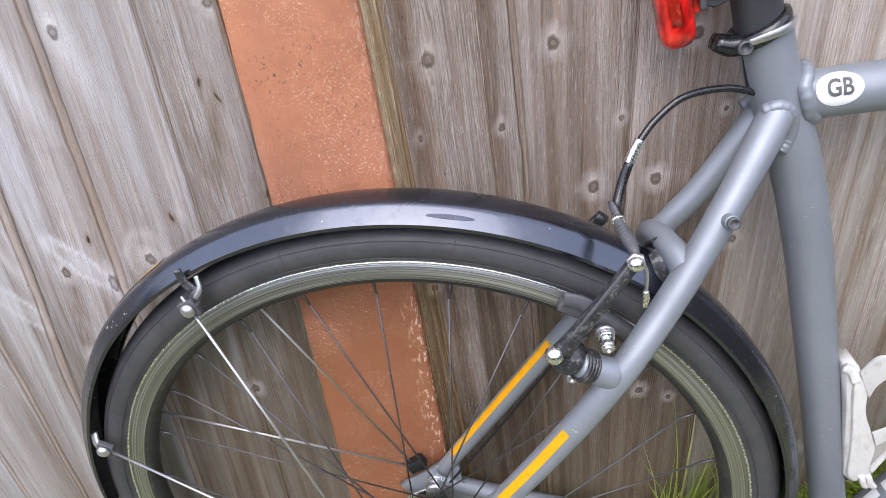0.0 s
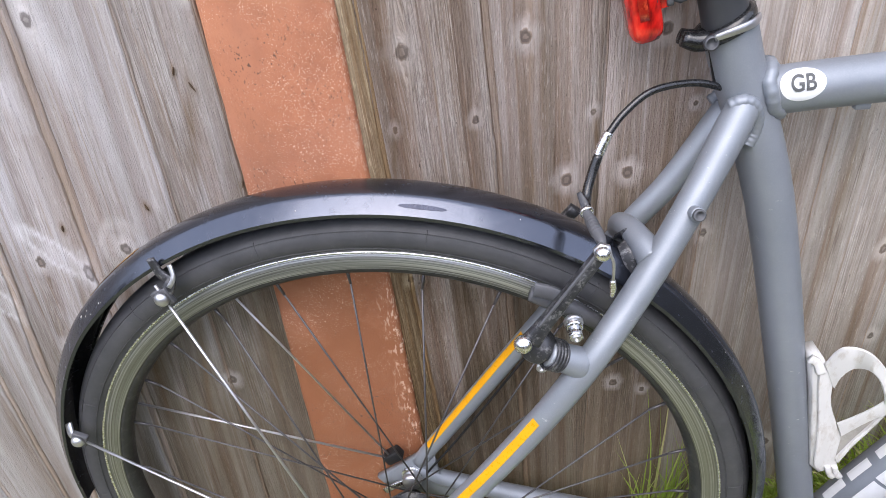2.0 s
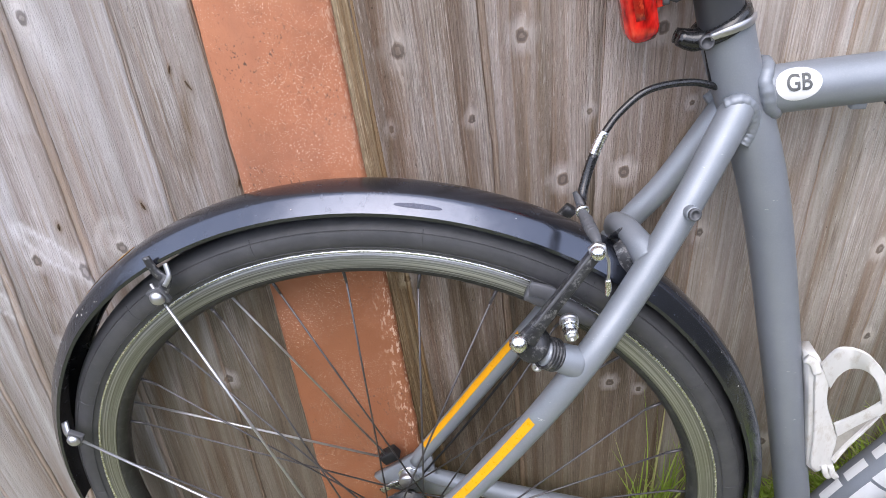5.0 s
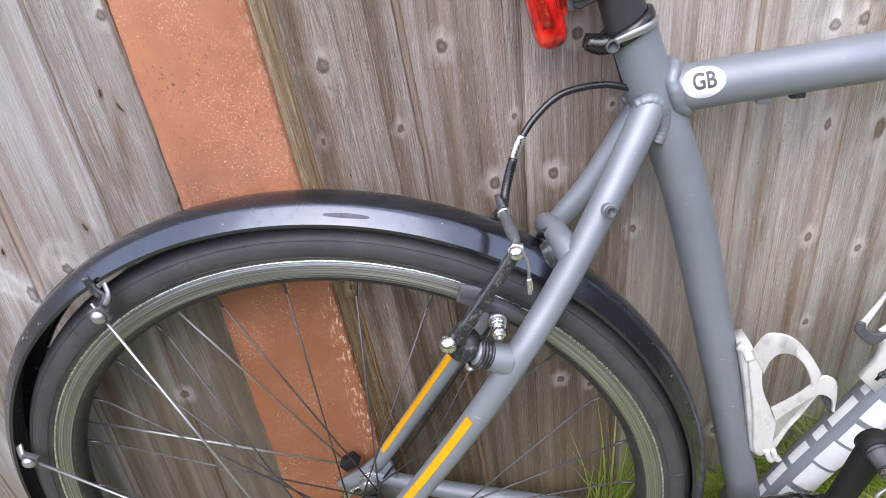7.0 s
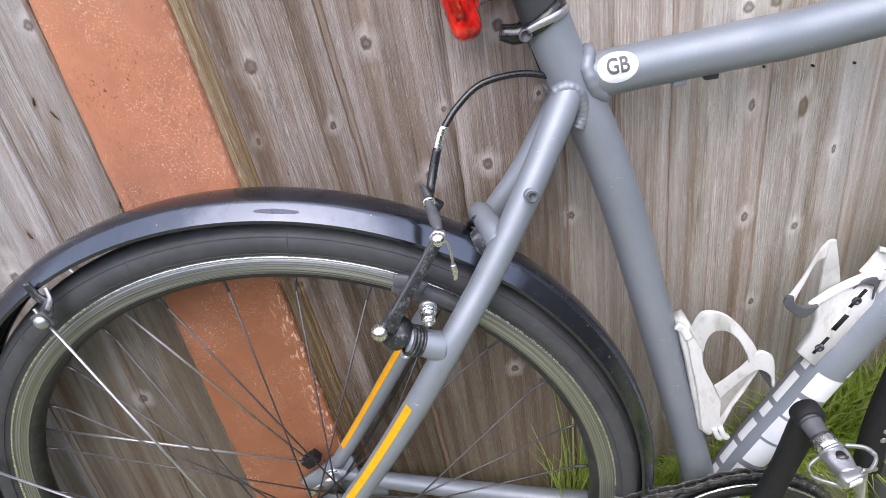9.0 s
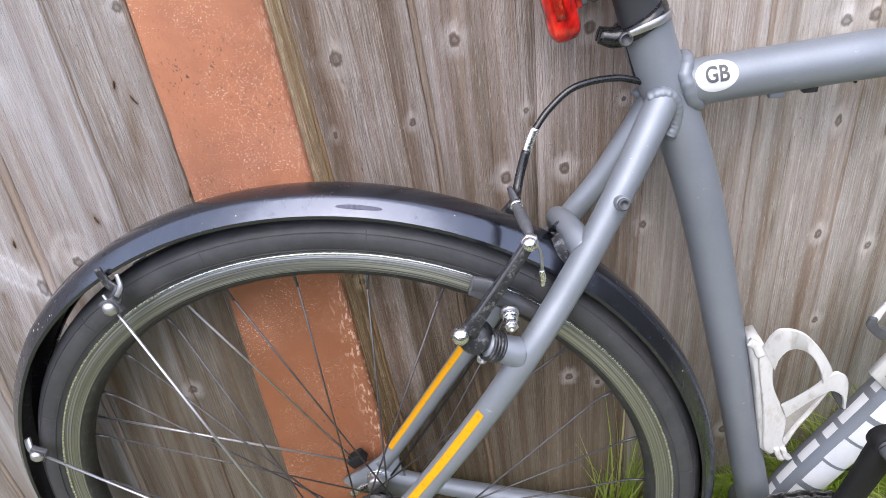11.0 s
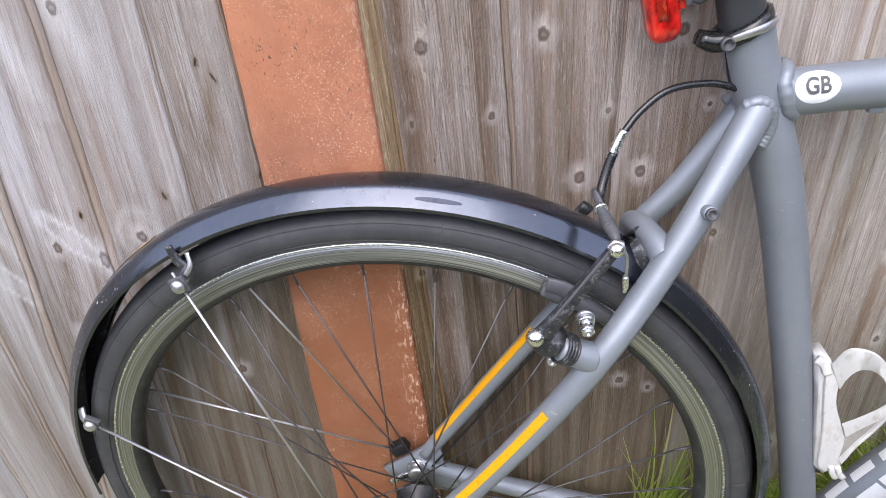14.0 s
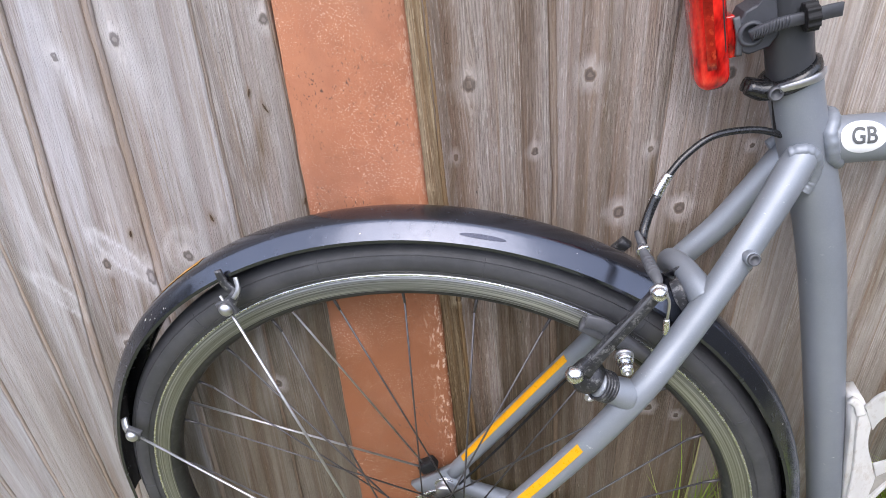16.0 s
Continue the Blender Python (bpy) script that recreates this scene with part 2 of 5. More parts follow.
def make_frame_paint():
    m, nt, b = material("satin_grey_paint")
    v = coords(nt)
    c = ramp(nt, noise_tex(nt, v, 14, 5, 0.6), [(0.3, (0.225, 0.246, 0.276)), (0.7, (0.276, 0.298, 0.332))])
    c = mix(nt, ramp(nt, noise_tex(nt, v, 900, 2), [(0.45, 0.0), (0.8, 0.14)]), c, (0.40, 0.42, 0.46))
    scuff = ramp(nt, noise_tex(nt, coords(nt, (1, 1, 2.5)), 75, 5, 0.7), [(0.675, 0.0), (0.71, 0.7)])
    c = mix(nt, scuff, c, (0.55, 0.56, 0.58))
    nt.links.new(c, b.inputs["Base Color"])
    b.inputs["Metallic"].default_value = 0.36
    nt.links.new(ramp(nt, noise_tex(nt, v, 40, 4), [(0.3, 0.39), (0.7, 0.51)]), b.inputs["Roughness"])
    bump(nt, b, noise_tex(nt, v, 1500, 2), 0.06, 0.0004)
    return m


def make_rubber():
    m, nt, b = material("tyre_rubber")
    v = coords(nt)
    c = ramp(nt, noise_tex(nt, v, 30, 5, 0.65), [(0.3, (0.036, 0.037, 0.041)), (0.7, (0.068, 0.068, 0.073))])
    dust = ramp(nt, noise_tex(nt, v, 160, 5, 0.7), [(0.6, 0.0), (0.8, 0.35)])
    c = mix(nt, dust, c, (0.16, 0.155, 0.15))
    nt.links.new(c, b.inputs["Base Color"])
    b.inputs["Roughness"].default_value = 0.55
    bump(nt, b, noise_tex(nt, v, 700, 3), 0.25, 0.0005)
    return m


def make_brake_track():
    """Machined aluminium with concentric wear lines; brake dust and the green of reflected grass are painted on,
    strongest at both sides.
    """
    m, nt, b = material("brake_track_aluminium")
    tc = nt.nodes.new("ShaderNodeTexCoord")
    sep = nt.nodes.new("ShaderNodeSeparateXYZ")
    nt.links.new(tc.outputs["Object"], sep.inputs[0])
    r2 = calc(nt, "ADD", calc(nt, "MULTIPLY", sep.outputs[0], sep.outputs[0]), calc(nt, "MULTIPLY", sep.outputs[2], sep.outputs[2]))
    r = calc(nt, "SQRT", r2)
    cb = nt.nodes.new("ShaderNodeCombineXYZ")
    nt.links.new(calc(nt, "MULTIPLY", r, 900.0), cb.inputs[0])
    nt.links.new(calc(nt, "MULTIPLY", sep.outputs[0], 3.0), cb.inputs[1])
    nt.links.new(calc(nt, "MULTIPLY", sep.outputs[2], 3.0), cb.inputs[2])
    lines = noise_tex(nt, cb.outputs[0], 1.0, 3, 0.6)
    olive_mask = noise_tex(nt, tc.outputs["Object"], 6, 4, 0.6)
    c = ramp(nt, lines, [(0.35, (0.11, 0.115, 0.12)), (0.5, (0.29, 0.30, 0.315)), (0.65, (0.58, 0.59, 0.61))])
    side = ramp(nt, calc(nt, "ABSOLUTE", sep.outputs[0]), [(0.08, 0.12), (0.26, 1.0)])
    c = mix(nt, calc(nt, "MULTIPLY", side, ramp(nt, olive_mask, [(0.3, 0.30), (0.7, 0.62)])), c, (0.20, 0.20, 0.115))
    nt.links.new(c, b.inputs["Base Color"])
    b.inputs["Metallic"].default_value = 0.75
    nt.links.new(ramp(nt, lines, [(0.3, 0.5), (0.7, 0.3)]), b.inputs["Roughness"])
    bump(nt, b, lines, 0.35, 0.0004)
    return m


def make_red_lens():
    m, nt, b = material("red_lens")
    v = coords(nt, (1, 1, 0.45))
    c = ramp(nt, noise_tex(nt, v, 120, 3, 0.6), [(0.32, (0.16, 0.004, 0.003)), (0.48, (0.50, 0.010, 0.007)), (0.62, (0.72, 0.022, 0.012)), (0.75, (0.85, 0.08, 0.04))])
    nt.links.new(c, b.inputs["Base Color"])
    b.inputs["Roughness"].default_value = 0.12
    b.inputs["Coat Weight"].default_value = 1.0
    b.inputs["Coat Roughness"].default_value = 0.06
    return m


def make_grass():
    m, nt, b = material("grass_blade")
    geo = nt.nodes.new("ShaderNodeNewGeometry")
    c = ramp(nt, geo.outputs["Random Per Island"], [(0.0, (0.34, 0.47, 0.07)), (0.45, (0.50, 0.66, 0.12)), (0.78, (0.62, 0.71, 0.22)), (1.0, (0.74, 0.66, 0.38))])
    c = mix(nt, ramp(nt, noise_tex(nt, coords(nt), 25, 3), [(0.3, 0.0), (0.7, 0.12)]), c, (0.10, 0.16, 0.03))
    nt.links.new(c, b.inputs["Base Color"])
    b.inputs["Roughness"].default_value = 0.5
    # thin blades let light through
    thin = nt.nodes.new("ShaderNodeBsdfTranslucent")
    nt.links.new(c, thin.inputs[0])
    both = nt.nodes.new("ShaderNodeMixShader")
    both.inputs[0].default_value = 0.5
    nt.links.new(b.outputs[0], both.inputs[1])
    nt.links.new(thin.outputs[0], both.inputs[2])
    nt.links.new(both.outputs[0], nt.nodes["Material Output"].inputs[0])
    return m


def make_ground():
    m, nt, b = material("turf")
    v = coords(nt)
    c = ramp(nt, noise_tex(nt, v, 14, 6, 0.7), [(0.3, (0.16, 0.165, 0.075)), (0.55, (0.25, 0.25, 0.13)), (0.75, (0.34, 0.33, 0.20))])
    nt.links.new(c, b.inputs["Base Color"])
    b.inputs["Roughness"].default_value = 0.95
    bump(nt, b, noise_tex(nt, v, 90, 5, 0.7), 0.8, 0.01)
    return m


WOOD, POST, PAINT, RUBBER = make_wood(), make_post_paint(), make_frame_paint(), make_rubber()
TRACK, RED, GRASS, TURF = make_brake_track(), make_red_lens(), make_grass(), make_ground()
GUARD = surface("glossy_black_foil_plastic", (0.078, 0.086, 0.110), 0.21, metal=0.9, vary=0.07, scale=14, bumps=0.0, dirt=(0.115, 0.118, 0.14), dirt_amount=0.3, coat=0.3)
DARK_OVAL = surface("dark_oval_foil", (0.034, 0.038, 0.056), 0.30, metal=0.8, vary=0.1, scale=60, bumps=0.02)
RIM = surface("black_anodised_rim", (0.028, 0.029, 0.03), 0.42, vary=0.3, scale=40, dirt=(0.12, 0.12, 0.11), dirt_amount=0.5, metal=0.2)
BLACK = surface("black_plastic", (0.022, 0.022, 0.024), 0.45, vary=0.25, scale=80, bumps=0.15, dirt=(0.12, 0.11, 0.10), dirt_amount=0.3)
DULL = surface("worn_dark_alloy", (0.040, 0.041, 0.046), 0.38, metal=0.35, vary=0.4, scale=90, bumps=0.2, dirt=(0.34, 0.34, 0.34), dirt_amount=0.8)
STEEL = surface("dull_steel", (0.55, 0.55, 0.57), 0.40, metal=0.95, vary=0.15, scale=120, bumps=0.1)
CHROME = surface("bright_steel", (0.82, 0.83, 0.85), 0.25, metal=1.0, vary=0.08, scale=90, bumps=0.04)
WIRE = surface("bright_stay_wire", (0.52, 0.52, 0.54), 0.36, metal=0.85, vary=0.06, scale=90, bumps=0.04)
CHAIN = surface("oily_chain_steel", (0.13, 0.125, 0.12), 0.38, metal=0.8, vary=0.3, scale=200, bumps=0.1)
SPOKE = surface("grey_spoke_wire", (0.105, 0.10, 0.105), 0.45, metal=0.6, vary=0.25, scale=60, bumps=0.1)
WHITE = surface("white_cage_plastic", (0.66, 0.65, 0.63), 0.40, vary=0.07, scale=40, bumps=0.10, dirt=(0.40, 0.34, 0.27), dirt_amount=0.6, stretch=(1.6, 1, 0.6))
DECAL = surface("white_vinyl", (0.74, 0.75, 0.76), 0.35, vary=0.04, scale=60, bumps=0.03, dirt=(0.5, 0.5, 0.5), dirt_amount=0.15)
INK = surface("dark_grey_print", (0.075, 0.078, 0.078), 0.4, vary=0.2, scale=120, bumps=0.02)
YELLOW = surface("yellow_vinyl", (0.74, 0.335, 0.005), 0.32, vary=0.08, scale=50, bumps=0.05, dirt=(0.55, 0.28, 0.03), dirt_amount=0.3)
GOLD = surface("dull_gold_film", (0.36, 0.27, 0.12), 0.4, vary=0.2, scale=40, bumps=0.05, dirt=(0.2, 0.17, 0.11), dirt_amount=0.5)
GREYP = surface("dark_grey_plastic", (0.085, 0.087, 0.095), 0.5, vary=0.2, scale=80, bumps=0.15)
DARKP = surface("charcoal_bracket_plastic", (0.050, 0.052, 0.060), 0.5, vary=0.2, scale=80, bumps=0.15)
SATIN = surface("satin_black_post", (0.045, 0.047, 0.052), 0.42, vary=0.15, scale=50, bumps=0.1, dirt=(0.11, 0.11, 0.115), dirt_amount=0.3, stretch=(1, 1, 0.3))
SMOKE = surface("smoked_red_window", (0.26, 0.012, 0.006), 0.15, vary=0.5, scale=90, bumps=0.1, dirt=(0.70, 0.09, 0.03), dirt_amount=0.7, coat=0.8)
FLAP = surface("pale_grey_flap", (0.40, 0.38, 0.34), 0.5, vary=0.1, scale=40, bumps=0.1, dirt=(0.2, 0.19, 0.16), dirt_amount=0.4)
CABLE = surface("glossy_black_housing", (0.012, 0.012, 0.013), 0.24, vary=0.2, scale=80, bumps=0.03, coat=0.3)
BLOCKER = surface("dark_light_blocker", (0.075, 0.07, 0.05), 0.8, vary=0.4, scale=3, bumps=0.3, stretch=(4, 4, 0.5))
SPLIT = surface("dark_split_wood", (0.09, 0.055, 0.03), 0.8, vary=0.3, scale=200, bumps=0.1)
NIGHT = surface("matte_black_rubber", (0.016, 0.016, 0.017), 0.6, vary=0.2, scale=80, bumps=0.1, spec=0.25)


# ---- mesh helpers ----
def mesh_of(name, verts, faces, mat, smooth=True):
    me = bpy.data.meshes.new(name)
    me.from_pydata([tuple(v) for v in verts], [], [tuple(f) for f in faces])
    me.materials.append(mat)
    if smooth:
        me.polygons.foreach_set("use_smooth", [True] * len(me.polygons))
    bm = bmesh.new()
    bm.from_mesh(me)
    bmesh.ops.recalc_face_normals(bm, faces=bm.faces)
    bm.to_mesh(me)
    bm.free()
    me.update()
    return me


def part(name, data, parent=None, label=""):
    """One mesh object under a thing or a part; data is (verts, faces, material[, smooth]) or a finished mesh."""
    me = data if isinstance(data, bpy.types.Mesh) else mesh_of(name, *data)
    ob = new(name, me)
    if parent is not None:
        ob.parent = parent
    return tagged(ob, label) if label else ob


def sharp(ob, angle=35):
    me = ob.data
    bm = bmesh.new()
    bm.from_mesh(me)
    for e in bm.edges:
        e.smooth = not (len(e.link_faces) == 2 and e.calc_face_angle(0) > radians(angle))
    bm.to_mesh(me)
    bm.free()
    return ob


def join(*pieces):
    """Several (verts, faces) into one."""
    verts, faces = [], []
    for v, f in pieces:
        n = len(verts)
        verts += [tuple(p) for p in v]
        faces += [tuple(i + n for i in face) for face in f]
    return verts, faces


def smooth_path(pts, steps=6):
    """A Catmull-Rom line through points of any dimension."""
    p = [np.array(q, float) for q in pts]
    if len(p) < 3 or steps < 2:
        return p
    p = [2 * p[0] - p[1]] + p + [2 * p[-1] - p[-2]]
    out = []
    for a, b, c, d in zip(p, p[1:], p[2:], p[3:]):
        for k in range(steps):
            t = k / steps
            out.append(0.5 * (2 * b + (c - a) * t + (2 * a - 5 * b + 4 * c - d) * t * t + (3 * b - a - 3 * c + d) * t**3))
    return out + [p[-2]]


def frames_of(path, ref=(0, -1, 0)):
    """Along a path: place, the side that faces ref, and the side square to it."""
    out, ref = [], np.array(ref, float)
    for k, p in enumerate(path):
        t = path[min(k + 1, len(path) - 1)] - path[max(k - 1, 0)]
        t = t / (np.linalg.norm(t) + 1e-12)
        n = ref - t * (ref @ t)
        if np.linalg.norm(n) < 1e-3:
            n = np.array([1.0, 0, 0]) - t * t[0]
        n /= np.linalg.norm(n)
        out.append((p, n, np.cross(t, n)))
    return out


def tube(pts, radius, n=16, steps=6, ref=(0, -1, 0), cap=True, flat=1.0):
    """A round bar along a path; radius is one number or one for each point; flat squeezes it along ref."""
    radii = radius if isinstance(radius, (list, tuple)) else [radius] * len(pts)
    line = smooth_path([(*p, r) for p, r in zip(pts, radii)], steps)
    fr = frames_of([q[:3] for q in line], ref)
    verts, faces = [], []
    for (p, a, b), q in zip(fr, line):
        for k in range(n):
            w = 2 * math.pi * k / n
            verts.append(p + q[3] * (flat * math.cos(w) * a + math.sin(w) * b))
    for i in range(len(fr) - 1):
        for k in range(n):
            faces.append((i * n + k, i * n + (k + 1) % n, (i + 1) * n + (k + 1) % n, (i + 1) * n + k))
    if cap:
        faces += [tuple(range(n))[::-1], tuple((len(fr) - 1) * n + k for k in range(n))]
    return verts, faces


def bar(pts, width, thick, steps=6, ref=(0, -1, 0), widths=None, round_off=0.3):
    """A strap along a path with a rounded rectangular section: thick along ref, wide across it."""
    ws = widths or [width] * len(pts)
    line = smooth_path([(*p, w) for p, w in zip(pts, ws)], steps)
    fr = frames_of([q[:3] for q in line], ref)
    verts, faces, n = [], [], 8
    for (p, a, b), q in zip(fr, line):
        h, w = thick / 2, q[3] / 2
        c = min(h, w) * round_off
        for u, v in ((h, w - c), (h - c, w), (c - h, w), (-h, w - c), (-h, c - w), (c - h, -w), (h - c, -w), (h, c - w)):
            verts.append(p + u * a + v * b)
    for i in range(len(fr) - 1):
        for k in range(n):
            faces.append((i * n + k, i * n + (k + 1) % n, (i + 1) * n + (k + 1) % n, (i + 1) * n + k))
    faces += [tuple(range(n))[::-1], tuple((len(fr) - 1) * n + k for k in range(n))]
    return verts, faces


def strip_on(pts, radii, s0, s1, a0, a1, lift=0.0004, steps=6, cols=8, ends=0.0):
    """A decal on a tube: from s0 to s1 (0 to 1) along it, between two angles (degrees from the side that faces the viewer's side, -y)."""
    line = smooth_path([(*p, r) for p, r in zip(pts, radii)], steps * 4)
    fr = frames_of([q[:3] for q in line])
    i0, i1 = int(s0 * (len(fr) - 1)), int(s1 * (len(fr) - 1))
    verts, faces, rows = [], [], 0
    for i in range(i0, i1 + 1):
        p, a, b = fr[i]
        squeeze = min(1.0, 0.35 + (i - i0) / 3, 0.35 + (i1 - i) / 3) if ends else 1.0
        for k in range(cols + 1):
            w = radians((a0 + a1) / 2 + (a1 - a0) * (k / cols - 0.5) * squeeze)
            verts.append(p + (line[i][3] + lift) * (math.cos(w) * a + math.sin(w) * b))
        rows += 1
    for i in range(rows - 1):
        for k in range(cols):
            o = i * (cols + 1) + k
            faces.append((o, o + 1, o + cols + 2, o + cols + 1))
    return verts, faces


def revolve(profile, a0=0.0, a1=360.0, n=144, centre=(0, 0), loop=True):
    """A (radius, y) outline turned about the y axis between two angles; loop closes the outline."""
    full = abs(a1 - a0) >= 359.9
    m, verts, faces = len(profile), [], []
    for i in range(n if full else n + 1):
        a = radians(a0 + (a1 - a0) * i / n)
        verts += [(centre[0] + r * math.cos(a), y, centre[1] + r * math.sin(a)) for r, y in profile]
    for i in range(n):
        j = (i + 1) % n if full else i + 1
        for k in range(m if loop else m - 1):
            l = (k + 1) % m
            faces.append((i * m + k, i * m + l, j * m + l, j * m + k))
    if not full and loop:
        faces += [tuple(range(m)), tuple(n * m + k for k in range(m))[::-1]]
    return verts, faces


def disc(p, axis, radius, depth, n=20, bevel=0.25, hole=0.0):
    """A bevelled round boss from p along axis; hole is a socket's radius."""
    ax = Vector(axis).normalized()
    side = ax.orthogonal().normalized()
    up = ax.cross(side)
    c = min(radius, abs(depth)) * bevel
    prof = [(radius, 0), (radius, depth - c), (radius - c, depth)]
    if hole:
        prof += [(hole, depth), (hole, depth * 0.35)]
    verts, faces, m = [], [], len(prof)
    for i in range(n):
        w = 2 * math.pi * i / n
        d = side * math.cos(w) + up * math.sin(w)
        verts += [tuple(Vector(p) + d * r + ax * h) for r, h in prof]
    for i in range(n):
        j = (i + 1) % n
        for k in range(m - 1):
            faces.append((i * m + k, j * m + k, j * m + k + 1, i * m + k + 1))
    faces += [tuple(i * m for i in range(n)), tuple(i * m + m - 1 for i in range(n))]
    return verts, faces


def dome(p, axis, radius, height, n=20, rings=6):
    ax = Vector(axis).normalized()
    side = ax.orthogonal().normalized()
    up = ax.cross(side)
    verts, faces = [], []
    for k in range(rings):
        w = 0.5 * math.pi * k / rings
        for i in range(n):
            q = 2 * math.pi * i / n
            d = side * math.cos(q) + up * math.sin(q)
            verts.append(tuple(Vector(p) + d * radius * math.cos(w) + ax * height * math.sin(w)))
    verts.append(tuple(Vector(p) + ax * height))
    for k in range(rings - 1):
        for i in range(n):
            j = (i + 1) % n
            faces.append((k * n + i, k * n + j, (k + 1) * n + j, (k + 1) * n + i))
    for i in range(n):
        faces.append(((rings - 1) * n + i, (rings - 1) * n + (i + 1) % n, len(verts) - 1))
    faces.append(tuple(range(n))[::-1])
    return verts, faces


def slab(outline, thick, to3, bevel=0.0008):
    """A plate from a 2D outline (u, v): to3(u, v, w) gives its place; w runs from 0 to thick. Its upper rim is bevelled."""
    c = np.mean(np.array(outline, float), axis=0)
    inner = [tuple(c + (np.array(q) - c) * (1 - bevel / max(1e-6, np.linalg.norm(np.array(q) - c)))) for q in outline]
    n = len(outline)
    verts = [to3(u, v, 0) for u, v in outline] + [to3(u, v, thick - bevel) for u, v in outline] + [to3(u, v, thick) for u, v in inner]
    faces = [tuple(range(n))[::-1], tuple(2 * n + k for k in range(n))]
    for r in (0, n):
        faces += [(r + k, r + (k + 1) % n, r + n + (k + 1) % n, r + n + k) for k in range(n)]
    return verts, faces


def box(centre, size, turn=None, bevel=0.12):
    """A block with cut corners, turned by a 3 x 3 matrix."""
    sx, sy, sz = (s / 2 for s in size)
    c = min(sx, sy, sz) * 2 * bevel
    bm = bmesh.new()
    bmesh.ops.create_cube(bm, size=1, matrix=Matrix.Diagonal((2 * sx, 2 * sy, 2 * sz, 1)))
    bmesh.ops.bevel(bm, geom=list(bm.edges), offset=c, segments=2, affect="EDGES", profile=0.5)
    m = (turn or Matrix.Identity(3)).to_4x4()
    m.translation = Vector(centre)
    bm.transform(m)
    bm.verts.index_update()
    out = [tuple(v.co) for v in bm.verts], [tuple(v.index for v in f.verts) for f in bm.faces]
    bm.free()
    return out


def ribbon(stations, thick, steps=4):
    """A flat strap with two free edges: each station is (x, z) of one edge, (x, z) of the other, and y of its outer face."""
    line = smooth_path(stations, steps)
    verts, faces, n = [], [], 8
    for q in line:
        a, c = np.array((q[0], q[1])), np.array((q[2], q[3]))
        w = np.linalg.norm(c - a) + 1e-9
        e = (c - a) / w * min(0.0009, w * 0.3)
        for p, y in ((a + e, 0), (c - e, 0), (c, 0.0008), (c, thick - 0.0008), (c - e, thick), (a + e, thick), (a, thick - 0.0008), (a, 0.0008)):
            verts.append((p[0], q[4] + y, p[1]))
    for i in range(len(line) - 1):
        faces += [(i * n + k, i * n + (k + 1) % n, (i + 1) * n + (k + 1) % n, (i + 1) * n + k) for k in range(n)]
    faces += [tuple(range(n))[::-1], tuple((len(line) - 1) * n + k for k in range(n))]
    return verts, faces


# ---- ground ----
def bank(x, y):
    """Height of the turf: flat under the bicycle, an uneven grassy bank against the fence, highest behind the crank."""
    if abs(y) > 3:
        return 0.0
    ease = lambda t: min(1.0, max(0.0, t)) ** 2 * (3 - 2 * min(1.0, max(0.0, t)))  # noqa: E731
    top = 0.06 + 0.155 * ease((x - 0.22) / 0.26) - 0.185 * ease((x - 0.70) / 0.2)
    rise = top * ease((y + 0.075) / 0.115) + 0.012 * noise.noise((x * 3, y * 3, 0.0)) + 0.008 * noise.noise((x * 17, y * 17, 5.0)) - 0.012
    return rise * (1 - abs(y) / 3)


def build_ground():
    xs = [-300, -60, -12, -4, -2] + [-1.4 + 0.05 * k for k in range(70)] + [2.5, 4, 12, 60, 300]
    ys = [-300, -60, -12, -4, -2] + [-1.2 + 0.05 * k for k in range(22)] + [-0.1 + 0.01 * k for k in range(30)] + [0.2 + 0.1 * k for k in range(11)] + [1.6, 3, 12, 60, 300]
    verts = [(x, y, bank(x, y)) for y in ys for x in xs]
    w = len(xs)
    faces = [(j * w + i, j * w + i + 1, (j + 1) * w + i + 1, (j + 1) * w + i) for j in range(len(ys) - 1) for i in range(w - 1)]
    tagged(part("ground", (verts, faces, TURF)), "rough turf with bare earth showing between the grass", "ground", kind="structure")


build_ground()


# unseen dark walls, added to block low sky light and darken reflections
def build_light_blockers():
    for name, (x0, x1), (y0, y1), h in (("wall_west", (-2.75, -2.6), (-4.2, 0.11), 1.25), ("wall_east", (2.6, 2.75), (-4.2, 0.11), 1.95), ("wall_south", (-2.6, 2.6), (-4.2, -4.05), 2.3)):
        tagged(part(name, (*box(((x0 + x1) / 2, (y0 + y1) / 2, h / 2 - 0.02), (x1 - x0, y1 - y0, h), None, 0.02), BLOCKER, False)), "unseen dark wall added to block low sky light", "wall", kind="structure")


build_light_blockers()


# ---- fence: upright overlapping boards on both sides of a painted concrete post ----
FY = 0.130
# boundary between boards: place at 0.7 m, lean of the line (metres in x for a metre of height)
LEFT = [(-2.592 + 0.084 * k, 0.0) for k in range(23)] + [(-0.66, -0.012), (-0.575, 0.014), (-0.49, 0.04), (-0.408, 0.064), (-0.334, 0.152), (-0.252, 0.08), (-0.168, 0.041), (-0.101, -0.003)]
RIGHT = [(0.007, -0.035), (0.025, -0.051), (0.122, -0.043), (0.209, -0.005), (0.305, 0.002), (0.402, -0.027), (0.492, -0.023), (0.577, -0.041), (0.665, -0.016), (0.75, 0.008), (0.84, 0.033), (0.93, 0.059)] + [(1.0200 + 0.09 * k, 0.059 * (17 - k) / 17) for k in range(18)]
